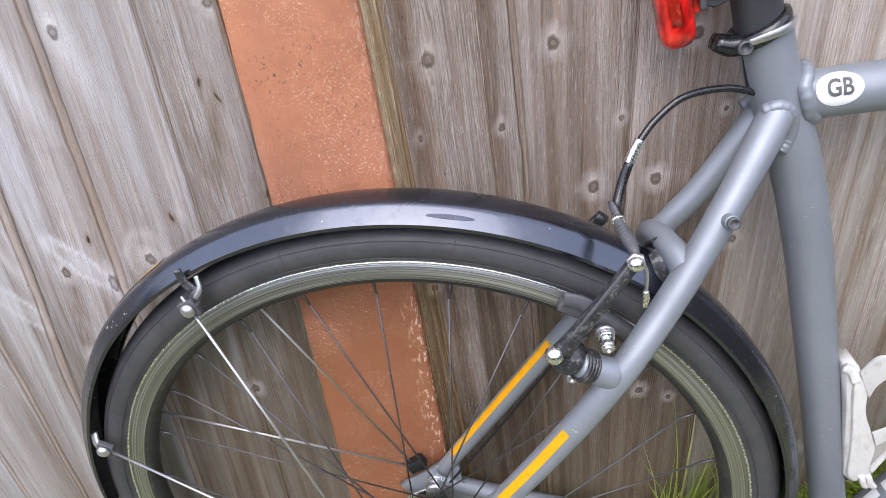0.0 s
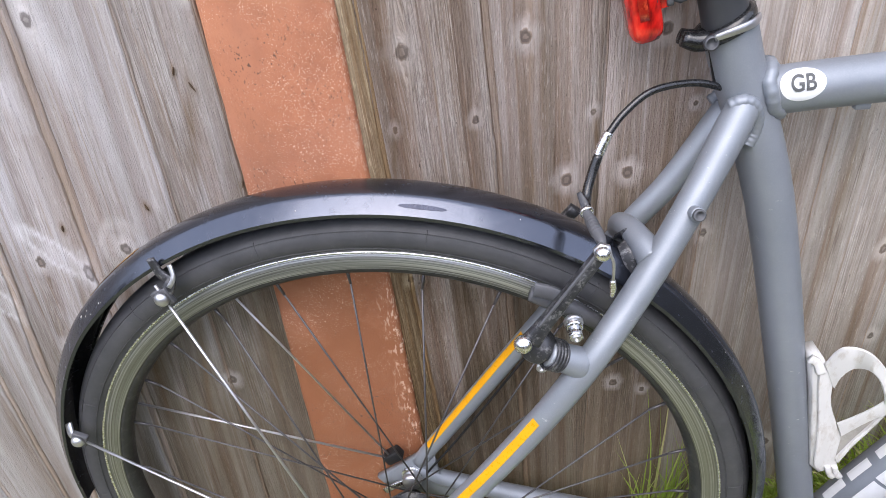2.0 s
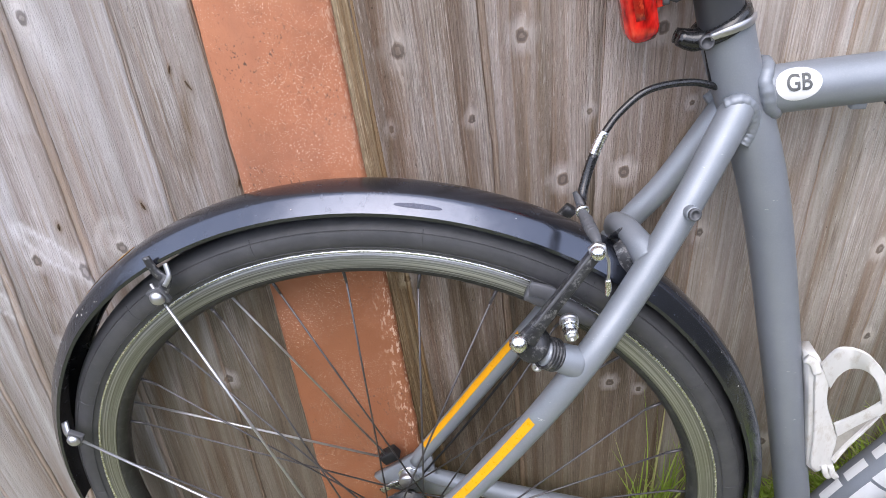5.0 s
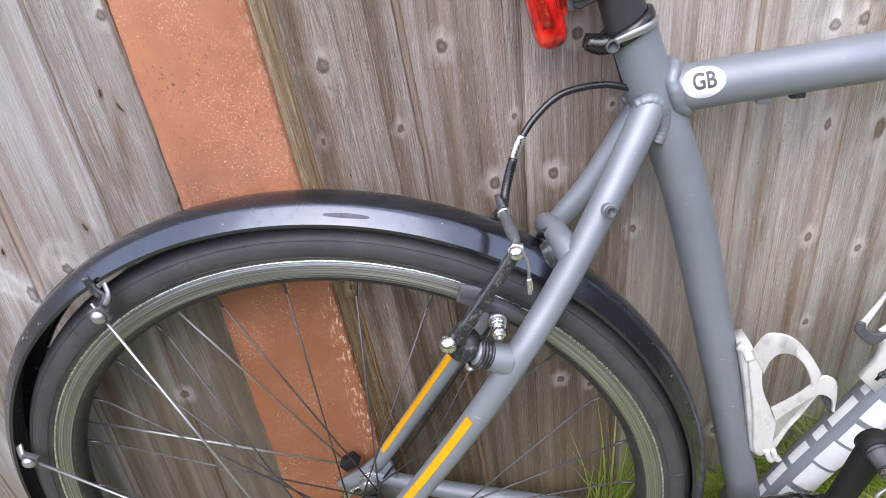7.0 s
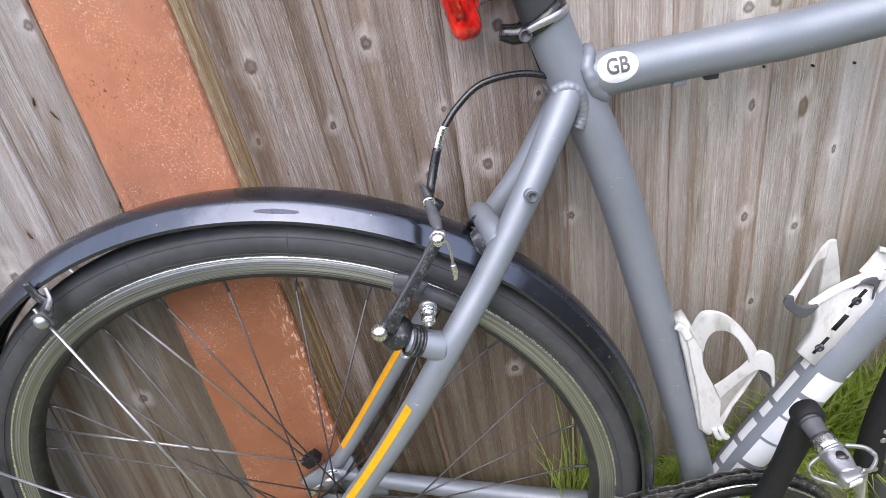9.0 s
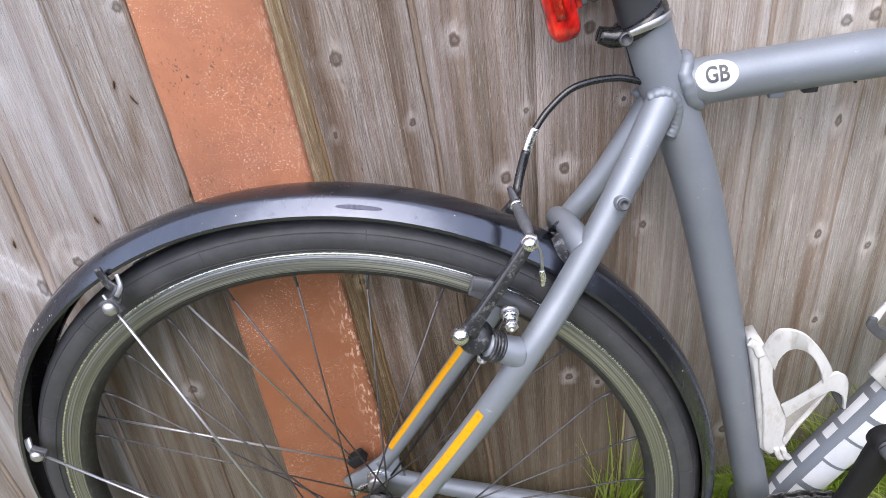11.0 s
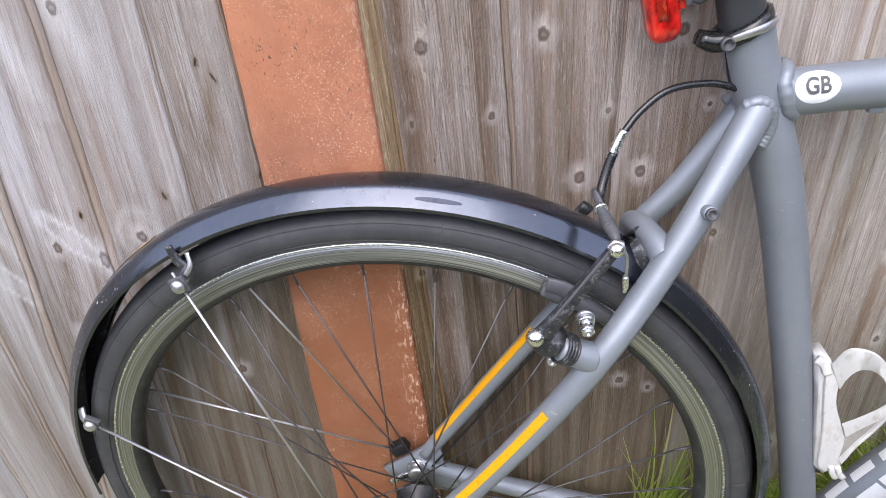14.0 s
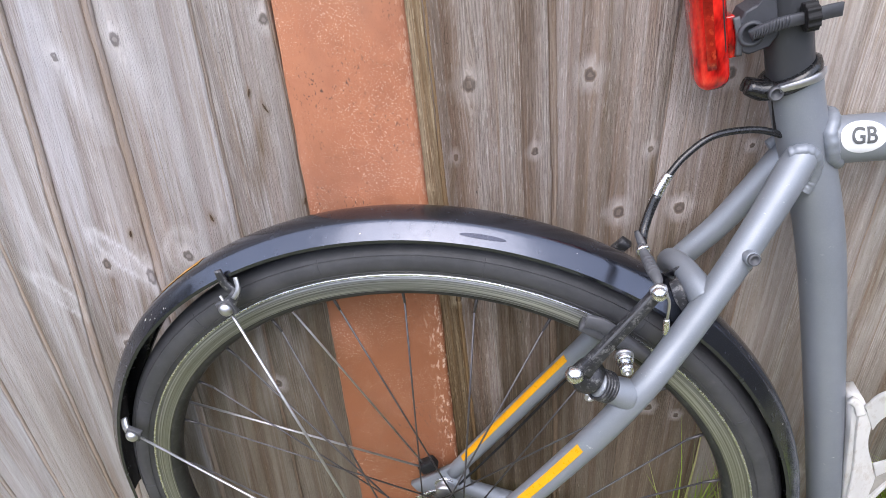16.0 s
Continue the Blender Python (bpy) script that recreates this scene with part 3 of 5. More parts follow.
# width of the sawn edge that shows at a boundary, where it is not 6 mm
EDGE = {-0.334: 0.0085, -0.252: 0.0085, -0.168: 0.0022, -0.101: 0.002, 0.007: 0.002, 0.025: 0.0035, 0.122: 0.0065}
# knots: place in x and z, radius, upright stretch
KNOTS = [(-0.2844, 0.8136, 0.006, 1.2), (-0.2306, 0.8246, 0.008, 1.3), (-0.1076, 0.8347, 0.007, 1.2), (-0.2299, 0.6174, 0.009, 1.2), (-0.3298, 0.5056, 0.008, 1.2),
         (-0.3157, 0.6104, 0.007, 1.5), (-0.2741, 0.5946, 0.008, 2.2), (0.0481, 0.7762, 0.01, 1.1), (0.1444, 0.7791, 0.008, 1.2), (0.1021, 0.7159, 0.005, 1.3),
         (0.0348, 0.7121, 0.004, 1.4), (0.1995, 0.714, 0.0045, 1.2), (0.1786, 0.6523, 0.009, 1.1), (0.232, 0.655, 0.008, 1.2), (0.2528, 0.7762, 0.008, 1.1),
         (0.2828, 0.714, 0.004, 1.2), (0.307, 0.5859, 0.006, 1.3), (0.4233, 0.2806, 0.008, 1.3), (0.0965, 0.5533, 0.007, 1.0), (0.5242, 0.6592, 0.007, 2.4),
         (0.5606, 0.6114, 0.004, 2.2), (0.5358, 0.5305, 0.006, 1.4), (0.4624, 0.7564, 0.009, 1.0),
         (0.4851, 0.7586, 0.009, 1.1), (0.3711, 0.7226, 0.004, 1.3), (0.2358, 0.3975, 0.007, 1.2), (-0.1776, 0.4427, 0.007, 1.3),
         (0.0304, 0.558, 0.0055, 1.2), (0.2680, 0.3850, 0.005, 1.2), (0.4819, 0.5513, 0.006, 1.5), (0.5025, 0.4393, 0.006, 1.3), (0.4752, 0.6697, 0.005, 2.0), (-0.4242, 0.6632, 0.008, 1.3)]
# pale feathered figure in the grain: centre in x and z, half length, half width, turn in degrees, strength of its rim and of its middle
FLARES = [(-0.2983, 0.6192, 0.034, 0.01, 128, 0.8, 0.45), (-0.3752, 0.5712, 0.036, 0.01, 125, 0.8, 0.45), (-0.2321, 0.6201, 0.026, 0.018, 90, 0.55, 0.4), (-0.2783, 0.7958, 0.05, 0.01, 100, 0.0, 0.6), (-0.2262, 0.8106, 0.045, 0.013, 97, 0.0, 0.6),
         (-0.3092, 0.499, 0.05, 0.005, 105, 0.2, 0.5), (-0.1775, 0.6095, 0.05, 0.004, 98, 0.2, 0.4), (-0.366, 0.6361, 0.05, 0.005, 105, 0.2, 0.5)]
# brown stains and splits: place in x and z, half length, half width, lean (metres in x for a metre of height), strength
MARKS = [(0.036, 0.76, 0.17, 0.008, -0.05, 0.42), (-0.1371, 0.7159, 0.055, 0.0075, 0.27, 0.8), (-0.133, 0.7772, 0.006, 0.0022, 0.2, 1.0), (-0.1219, 0.7636, 0.008, 0.0024, -0.4, 1.0), (-0.2788, 0.6451, 0.006, 0.0028, 0.1, 1.0), (-0.1955, 0.6596, 0.007, 0.0026, -0.2, 1.0),
         (-0.1045, 0.6741, 0.006, 0.003, 0.2, 1.0), (0.0312, 0.6889, 0.026, 0.0032, 0.08, 0.95), (0.2027, 0.6926, 0.024, 0.0026, -0.1, 0.85), (0.524, 0.6574, 0.013, 0.006, 0.35, 0.95), (0.4935, 0.5356, 0.02, 0.004, 0.0, 0.5),
         (0.3813, 0.6311, 0.022, 0.0045, 0.1, 0.6), (0.5606, 0.522, 0.02, 0.006, 0.0, 0.6), (0.0447, 0.7234, 0.09, 0.0035, 0.05, 0.35), (0.1558, 0.7377, 0.1, 0.003, 0.0, 0.4), (-0.303, 0.5238, 0.05, 0.0026, 0.25, 0.8),
         (-0.2021, 0.4586, 0.09, 0.003, 0.2, 0.8), (-0.2494, 0.4666, 0.07, 0.008, 0.22, 0.5), (-0.1251, 0.4827, 0.08, 0.006, 0.1, 0.5), (0.0756, 0.5238, 0.06, 0.006, 0.0, 0.5), (0.1648, 0.499, 0.07, 0.008, 0.0, 0.5)]
fence = tagged(new("fence"), "weathered close-board timber fence with a terracotta painted post", "fence")
# the fence is tipped back a little to fit the camera's view
fence.matrix_world = Matrix.Translation((0, FY, 0.7)) @ Matrix.Rotation(radians(-8.0), 4, "X") @ Matrix.Translation((0, -FY, -0.7))


def plank_mesh(a, b, seed, damp_shade, top=1.75):
    """One feather-edged board between two boundary lines: thin on its left, thick and rounded on its right, lapping over the next."""
    rng = random.Random(seed)
    zs = [0.015 + 0.0046 * k for k in range(206)] if -0.7 < a[0] < 0.9 else [0.015 + 0.12 * k for k in range(8)]
    zs += [1.0 + 0.075 * k for k in range(int((top - 1.0) / 0.075) + 1)]
    near_knots = [(q[0], q[1], q[2] * 0.86, q[3]) for q in KNOTS if min(a[0], b[0]) - 0.09 < q[0] < max(a[0], b[0]) + 0.09]
    wide = 54
    bow, wave = rng.uniform(-0.0015, 0.0015), rng.uniform(0, 9)
    verts, gx, kn, ed, flare, mark = [], [], [], [], [], []
    lap = 0.004
    for z in zs:
        x0 = a[0] + a[1] * (z - 0.7) - lap
        x1 = b[0] + b[1] * (z - 0.7) + 0.0012 * noise.noise((wave, z * 7, 0)) + 0.0008 * noise.noise((wave, z * 40, 3))
        w = x1 - x0
        e = (0.9 + 0.35 * noise.noise((wave, z * 11, 5.0))) * min(EDGE.get(b[0], 0.0045 if b[0] < 0 else 0.0018), w * 0.3)
        row = [(x0 + (w - e - 0.001) * k / wide, 0.0026 * (1 - k / wide), 0.0) for k in range(wide + 1)]
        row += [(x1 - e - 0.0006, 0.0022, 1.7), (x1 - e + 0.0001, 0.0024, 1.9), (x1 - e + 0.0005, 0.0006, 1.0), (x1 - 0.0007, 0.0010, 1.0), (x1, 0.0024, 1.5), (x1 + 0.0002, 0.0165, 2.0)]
        for x, y, t in row:
            g, near = x - (a[1] + b[1]) / 2 * (z - 0.7), 0.0
            for kx, kz, kr, ks in near_knots:
                dx, dz = x - kx, (z - kz) / ks
                d = math.hypot(dx, dz)
                if abs(dx) < 0.05 and abs(dz) < 0.09 and x0 - 0.01 < kx < x1 + 0.01:
                    g += (-1 if dx < 0 else 1) * -0.35 * kr * math.exp(-(dx / (1.6 * kr)) ** 2) * math.exp(-((z - kz) / (4.5 * kr)) ** 2) * min(1, abs(dx) / (0.4 * kr))
                    near = max(near, min(1.0, 1.12 - 0.42 * d / (kr * (0.85 + 0.25 * noise.noise((kx * 90 + 3 * dx / (d + 1e-6), kz * 90 + 3 * dz / (d + 1e-6), 0))))))
            y += 0.0010 * noise.noise((x * 60 + wave * 5, z * 3, wave)) + bow * math.sin(z * 3 + wave) - 0.0008 * (near > 0.75)
            verts.append((x, FY - 0.002 + y, z))
            gx.append(g)
            kn.append(max(0.0, near))
            ed.append(t)
            f = 0.0
            for fx, fz, fl, fw, fa, rim, mid in FLARES:
                if abs(x - fx) < 0.06 and abs(z - fz) < 0.06 and x0 < fx < x1:
                    c, q = math.cos(radians(fa)), math.sin(radians(fa))
                    d = math.hypot(((x - fx) * c + (z - fz) * q) / fl, ((z - fz) * c - (x - fx) * q) / fw) + 0.25 * noise.noise((x * 70, z * 70, 7.0))
                    f = max(f, rim * math.exp(-(((d - 1.0) / 0.28) ** 2)), mid * math.exp(-max(0.0, d) ** 2))
            flare.append(f)
            m = 0.0
            for mx, mz, ml, mw, lean, k in MARKS:
                if abs(z - mz) < 2 * ml and abs(x - mx) < 0.05:
                    d = ((x - mx - lean * (z - mz)) / mw) ** 2 + ((z - mz) / ml) ** 2 + 0.5 * noise.noise((x * 150, z * 40, 9.0))
                    m = max(m, k * math.exp(-max(0.0, d)))
            mark.append(m)
    n = len(row)
    faces = [(j * n + i, j * n + i + 1, (j + 1) * n + i + 1, (j + 1) * n + i) for j in range(len(zs) - 1) for i in range(n - 1)]
    back = len(verts)
    for z in (zs[0], zs[-1]):
        verts += [(a[0] + a[1] * (z - 0.7) - lap, FY + 0.0165, z), (b[0] + b[1] * (z - 0.7), FY + 0.0165, z)]
    last = (len(zs) - 1) * n
    faces += [(back, back + 1, back + 3, back + 2), tuple(range(n)) + (back + 1, back), tuple(last + i for i in range(n))[::-1] + (back + 2, back + 3)]
    extra = 4
    damp_shade = [damp_shade] * len(gx)
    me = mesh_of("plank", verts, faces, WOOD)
    for key, values in (("gx", gx), ("kn", kn), ("edge", ed), ("damp_shade", damp_shade), ("flare", flare), ("mark", mark)):
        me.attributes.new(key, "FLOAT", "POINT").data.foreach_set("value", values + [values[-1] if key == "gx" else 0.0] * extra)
    return me


# tint of each board, and how little it is bleached
TINTS = {"left": [(0.929, 0.923, 0.937, 0.18)] * 23 + [(0.929, 0.923, 0.937, 0.18), (0.929, 0.923, 0.937, 0.18), (0.975, 0.951, 0.937, 0.23), (0.947, 0.933, 0.937, 0.18), (0.939, 0.923, 0.937, 0.13), (0.915, 0.887, 0.872, 0.43), (0.873, 0.836, 0.808, 0.58)],
         "right": [(0.93, 0.80, 0.56, 1), (0.74, 0.675, 0.62, 0.85), (0.91, 0.85, 0.81, 0.75), (1.17, 1.08, 1.03, 0.65), (1.17, 1.11, 1.03, 0.5), (1.15, 1.11, 1.03, 0.5), (1.12, 1.09, 1.00, 0.45), (1.12, 1.09, 1.00, 0.45), (1.00, 0.98, 0.87, 0.6)] + [(0.875, 0.842, 0.741, 0.8)] * 20}
# how much of the painted shade and damp each board takes
DAMP_SHADE = {"left": [0.2] * 23 + [0.3, 0.4, 0.55, 0.6, 0.9, 1.0, 1.0], "right": [1.0, 1.0, 1.0, 1.0, 0.5, 0.45, 0.45, 0.45] + [0.7] * 21}
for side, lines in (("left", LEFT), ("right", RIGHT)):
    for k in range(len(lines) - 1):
        board = part("plank", plank_mesh(lines[k], lines[k + 1], k + (50 if side == "right" else 0), DAMP_SHADE[side][k]), fence)
        board.color = TINTS[side][k]


def build_nails():
    """Sunken nail heads in the boards, and small dark splits."""
    for x, z in ((0.4813, 0.7038), (0.5257, 0.6972), (0.5633, 0.6935), (0.5957, 0.6888)):
        part("nail", (*disc((x, FY + 0.0020, z), (0, -1, 0), 0.0011, 0.0050, 12, 0.2), NIGHT), fence, "dark sunken nail head")
    for x, z, h, w, lean in ((-0.133, 0.7772, 0.0026, 0.0009, 0.3), (-0.1219, 0.7636, 0.0034, 0.001, -0.45), (-0.2788, 0.6451, 0.0026, 0.0014, 0.2), (-0.1955, 0.6596, 0.003, 0.0012, -0.25), (-0.1045, 0.6741, 0.003, 0.0014, 0.2)):
        pts = [(x - lean * h, FY + 0.0004, z - h), (x, FY - 0.0004, z), (x + lean * h, FY + 0.0004, z + h)]
        part("split", (*bar(pts, w, 0.0050, 4, widths=[w * 0.3, w, w * 0.4]), SPLIT), fence)


build_nails()


def build_post():
    zs = [0.0 + 0.012 * k for k in range(146)]
    verts, worn, n = [], [], 0
    for z in zs:
        xl = -0.1045 + 0.016 * (z - 0.50)
        xr = 0.0178 - 0.0342 * (z - 0.366)
        xl += 0.0008 * noise.noise((1.0, z * 30, 0))
        xr += 0.0012 * noise.noise((5.0, z * 40, 0))
        row = [(xl, 0.03), (xl, 0.003)] + [(xl + 0.002 + (xr - xl - 0.006) * k / 12, 0.0) for k in range(13)] + [(xr - 0.0015, 0.0012), (xr, 0.004), (xr + 0.001, 0.03)]
        n = len(row)
        for k, (x, y) in enumerate(row):
            verts.append((x, FY - 0.006 + y + 0.0007 * noise.noise((x * 40, z * 40, 2.0)), z))
            worn.append((0.85 if z < 0.58 else 0.25) if k in (n - 4, n - 3, n - 2) else 0.4 if k == n - 5 and z < 0.55 else 0.0)
    faces = [(j * n + i, j * n + i + 1, (j + 1) * n + i + 1, (j + 1) * n + i) for j in range(len(zs) - 1) for i in range(n - 1)]
    faces += [(j * n + n - 1, j * n, (j + 1) * n, (j + 1) * n + n - 1) for j in range(len(zs) - 1)]
    faces += [tuple(range(n))[::-1], tuple((len(zs) - 1) * n + i for i in range(n))]
    me = mesh_of("post", verts, faces, POST)
    me.attributes.new("worn", "FLOAT", "POINT").data.foreach_set("value", worn)
    part("post", me, fence, "terracotta painted concrete post with pitted, chipped paint")


build_post()

# ---- bicycle: x forward, y to the side away from the viewer, z up, from the rear hub ----
bicycle = tagged(new("bicycle"), "matt grey city bicycle with black mudguards leaning towards the fence", "bicycle")
bicycle.matrix_world = pose(0, 0, 0.3413, -10.454, 0, -5.392)

SEAT_TUBE = [(0.2725, 0.047, 0.4655), (0.2836, 0.0466, 0.4335), (0.3236, 0.0423, 0.329), (0.3658, 0.0346, 0.1674), (0.3865, 0.0306, 0.0828), (0.4290, 0.0256, -0.087)]
SEAT_R = [0.0186, 0.0186, 0.0182, 0.017, 0.0164, 0.017]
TOP_TUBE = [(0.273, 0, 0.428), (0.315, 0, 0.4325), (0.392, 0, 0.439), (0.466, 0, 0.447), (0.7097, -0.0423, 0.4976)]
TOP_R = [0.0165, 0.0162, 0.0162, 0.0165, 0.017]
DOWN_TUBE = [(0.412, 0, -0.045), (0.446, 0, 0.03), (0.482, 0, 0.096), (0.514, 0, 0.157), (0.548, 0, 0.217), (0.625, 0, 0.315), (0.7519, -0.0242, 0.4472)]
DOWN_R = [0.020, 0.020, 0.020, 0.020, 0.020, 0.020, 0.019]
NEAR_STAY = [(0.2886, 0.0333, 0.4122), (0.2853, 0.0298, 0.4066), (0.2583, 0.004, 0.3617), (0.2313, -0.0191, 0.3206), (0.2051, -0.0392, 0.2837), (0.1745, -0.06, 0.2445), (0.1385, -0.065, 0.187), (0.081, -0.068, 0.104), (0.008, -0.068, 0.008)]
FAR_STAY = [(0.2892, 0.0603, 0.4039), (0.2504, 0.0566, 0.3409), (0.2193, 0.0555, 0.3008), (0.168, 0.052, 0.232), (0.109, 0.055, 0.143), (0.05, 0.058, 0.052), (0.008, 0.056, -0.008)]
STAY_R = [0.0060, 0.0122, 0.0118, 0.0114, 0.0114, 0.0112, 0.011, 0.0105, 0.0095]
FAR_R = [0.0115, 0.0106, 0.0102, 0.0102, 0.0100, 0.0095, 0.0085]


def build_frame(bike):
    part("seat_tube", (*tube(SEAT_TUBE, SEAT_R, 28), PAINT), bike)
    top = part("top_tube", (*tube(TOP_TUBE, TOP_R, 28), PAINT), bike)
    down = part("down_tube", (*tube(DOWN_TUBE, DOWN_R, 28), PAINT), bike)
    near = part("seat_stay", (*tube(NEAR_STAY, STAY_R, 24, 8), PAINT), bike)
    far = part("seat_stay", (*tube(FAR_STAY, FAR_R, 20, 8), PAINT), bike)
    part("stripe", (*strip_on(NEAR_STAY, STAY_R, 0.745, 1.0, 24, 62), YELLOW), near, "bright yellow vinyl stripe")
    part("stripe", (*strip_on(FAR_STAY, FAR_R, 0.60, 0.93, 32, 74), YELLOW), far, "bright yellow vinyl stripe")
    part("chain_stay", (*tube([(0.0, 0.055, -0.018), (0.055, 0.058, -0.045), (0.20, 0.056, -0.083), (0.30, 0.046, -0.094), (0.4223, 0.0415, -0.0923)], [0.008, 0.010, 0.0115, 0.0125, 0.014], 18), PAINT), bike)
    part("chain_stay", (*tube([(0.0, -0.066, -0.012), (0.08, -0.062, -0.04), (0.22, -0.045, -0.075), (0.4223, 0.0097, -0.0923)], [0.008, 0.010, 0.012, 0.014], 18), PAINT), bike)
    part("bottom_bracket", (*disc((0.414, 0.036, -0.045), (0, -1, 0), 0.0225, 0.072, 28, 0.05), PAINT), bike)
    part("head_tube", (*tube([(0.79, 0, 0.415), (0.755, 0, 0.545)], 0.021, 24, 1), PAINT), bike)
    part("brake_bridge", (*tube([(0.2225, -0.020, 0.3120), (0.2160, -0.008, 0.3190), (0.2100, 0.012, 0.3200), (0.2075, 0.034, 0.3120), (0.2110, 0.052, 0.2990)], [0.0122, 0.0102, 0.0096, 0.0098, 0.0112], 20), PAINT), bike)
    outline = [(0.03, 0.032), (0.012, 0.026), (-0.006, 0.022), (-0.034, 0.018), (-0.040, 0.006), (-0.020, -0.006), (-0.012, -0.022), (0.012, -0.022), (0.04, -0.014), (0.05, 0.0)]
    part("dropout", (*slab(outline, 0.006, lambda u, v, w: (u, -0.067 - w, v - 0.012), 0.0008), PAINT, False), near)
    outline = [(-0.0436, -0.0339), (-0.0326, -0.0264), (0.0023, 0.0004), (0.0254, 0.0192), (0.0297, -0.0235), (0.0468, -0.0422), (0.0601, -0.0513), (0.0596, -0.0668), (0.0231, -0.0628), (-0.0155, -0.0538), (-0.0377, -0.0435)]
    part("dropout", (*slab(outline, 0.007, lambda u, v, w: (u, 0.0595 - w, v), 0.0015), PAINT), far)
    # weld beads: rippled rings round the joints
    def ripple(pts, thick, parent, deep=0.09):
        line = smooth_path(pts, 10 if len(pts) < 20 else 3)
        part("weld_bead", (*tube([tuple(p) for p in line], [thick * (0.94 + deep * abs(math.sin(math.pi * k / 4))) for k in range(len(line))], 10, 1), PAINT), parent)

    saddle = []
    for k in range(25):
        w = 2 * math.pi * k / 24 + math.pi
        y, v = -0.0162 * math.cos(w), 0.0166 * math.sin(w)
        ahead = max(0.0118, math.sqrt(max(0.0, 0.0182**2 - y * y))) + 0.0010
        z = 0.4310 + v
        saddle.append((0.2735 - 0.345 * (z - 0.43) + ahead, y, z + 0.06 * ahead))
    ripple(saddle, 0.0046, top, 0.13)
    ripple([(0.2600, -0.0170, 0.4265), (0.2680, -0.0190, 0.4300), (0.2755, -0.0185, 0.4260), (0.2790, -0.0165, 0.4170), (0.2790, -0.0155, 0.4070), (0.2755, -0.0165, 0.3990)], 0.0048, near)
    ripple([(0.2740, 0.0150, 0.4160), (0.2660, 0.0170, 0.4240), (0.2580, 0.0160, 0.4190)], 0.0045, far)
    # rack eyelet
    part("eyelet", (*disc((0.2478, -0.0080, 0.3455), (0.13, -0.96, 0.25), 0.0055, 0.0150, 20, 0.12), PAINT), near, "threaded rack eyelet with a socket bolt")
    part("bolt", (*disc((0.2497, -0.0224, 0.3492), (0.13, -0.96, 0.25), 0.0046, 0.0030, 18, 0.12, 0.0029), GREYP), near)
    # cable guides under the top tube
    for x, m in ((0.349, PAINT), (0.371, BLACK)):
        z = 0.4375 + (x - 0.39) * 0.09 - 0.0146
        part("cable_guide", (*box((x, -0.004, z), (0.010, 0.006, 0.005), None, 0.25), m), top)
    # bead-like dents of paint by the brake boss
    part("brake_boss", (*tube([(0.1735, -0.060, 0.2425), (0.168, -0.0605, 0.2445), (0.158, -0.0625, 0.2500), (0.143, -0.0640, 0.2575)], [0.0092, 0.0124, 0.0116, 0.0104], 18), PAINT), near)
    # oval country sticker, bent round the tube
    ax = (Vector(TOP_TUBE[2]) - Vector(TOP_TUBE[1])).normalized()
    at, up = Vector((0.3045, 0, 0.4318)), ax.cross(Vector((0, -1, 0))).normalized()
    up = up if up.z > 0 else -up

    def on_tube(u, v, lift):
        w = (v + 0.0072) / 0.0164
        return tuple(at + ax * u + (Vector((0, -1, 0)) * math.cos(w) + up * math.sin(w)) * (0.0164 + lift))

    verts, faces, rings, n = [on_tube(0, 0, 0.0006)], [], 6, 40
    for r in range(1, rings + 1):
        for k in range(n):
            w = 2 * math.pi * k / n
            verts.append(on_tube(0.0140 * r / rings * math.cos(w), 0.0112 * r / rings * math.sin(w), 0.0006 if r < rings else 0.0003))
    faces = [(0, 1 + k, 1 + (k + 1) % n) for k in range(n)]
    faces += [(1 + (r - 1) * n + k, 1 + r * n + k, 1 + r * n + (k + 1) % n, 1 + (r - 1) * n + (k + 1) % n) for r in range(1, rings) for k in range(n)]
    part("sticker", (verts, faces, DECAL), top, "white oval country sticker with dark letters GB")
    text = bpy.data.curves.new("letters", "FONT")
    text.body, text.align_x, text.align_y, text.size, text.offset = "GB", "CENTER", "CENTER", 0.0150, 0.0003
    tmp = bpy.data.objects.new("letters", text)
    scene.collection.objects.link(tmp)
    me = tmp.to_mesh()
    pts, polys = [tuple(v.co) for v in me.vertices], [tuple(p.vertices) for p in me.polygons]
    tmp.to_mesh_clear()
    bpy.data.objects.remove(tmp)
    lm = bmesh.new()
    lv = [lm.verts.new(p) for p in pts]
    for q in polys:
        lm.faces.new([lv[i] for i in q])
    bmesh.ops.triangulate(lm, faces=list(lm.faces))
    bmesh.ops.subdivide_edges(lm, edges=[e for e in lm.edges if e.calc_length() > 0.0012], cuts=6)
    bmesh.ops.triangulate(lm, faces=list(lm.faces))
    lm.verts.index_update()
    pts, polys = [tuple(v.co) for v in lm.verts], [tuple(v.index for v in f.verts) for f in lm.faces]
    lm.free()
    part("letters", ([on_tube(p[0] * 0.80, p[1] * 0.97, 0.0012) for p in pts], polys, INK, False), top, "dark letters GB")
    # plain white blocks where the maker's lettering stands, and a broken line above it
    s = 0.030
    for k, w in enumerate((0.053, 0.062, 0.062, 0.056, 0.056, 0.062)):
        part("lettering_block", (*strip_on(DOWN_TUBE, DOWN_R, s, s + w, -46 if k % 2 else -43, 30 if k % 2 else 33, 0.0005), DECAL), down, "plain white vinyl block")
        s += w + 0.012
    part("lettering_block", (*strip_on(DOWN_TUBE, DOWN_R, s + 0.004, s + 0.022, 20, 36, 0.0005), DECAL), down, "plain white vinyl dot")
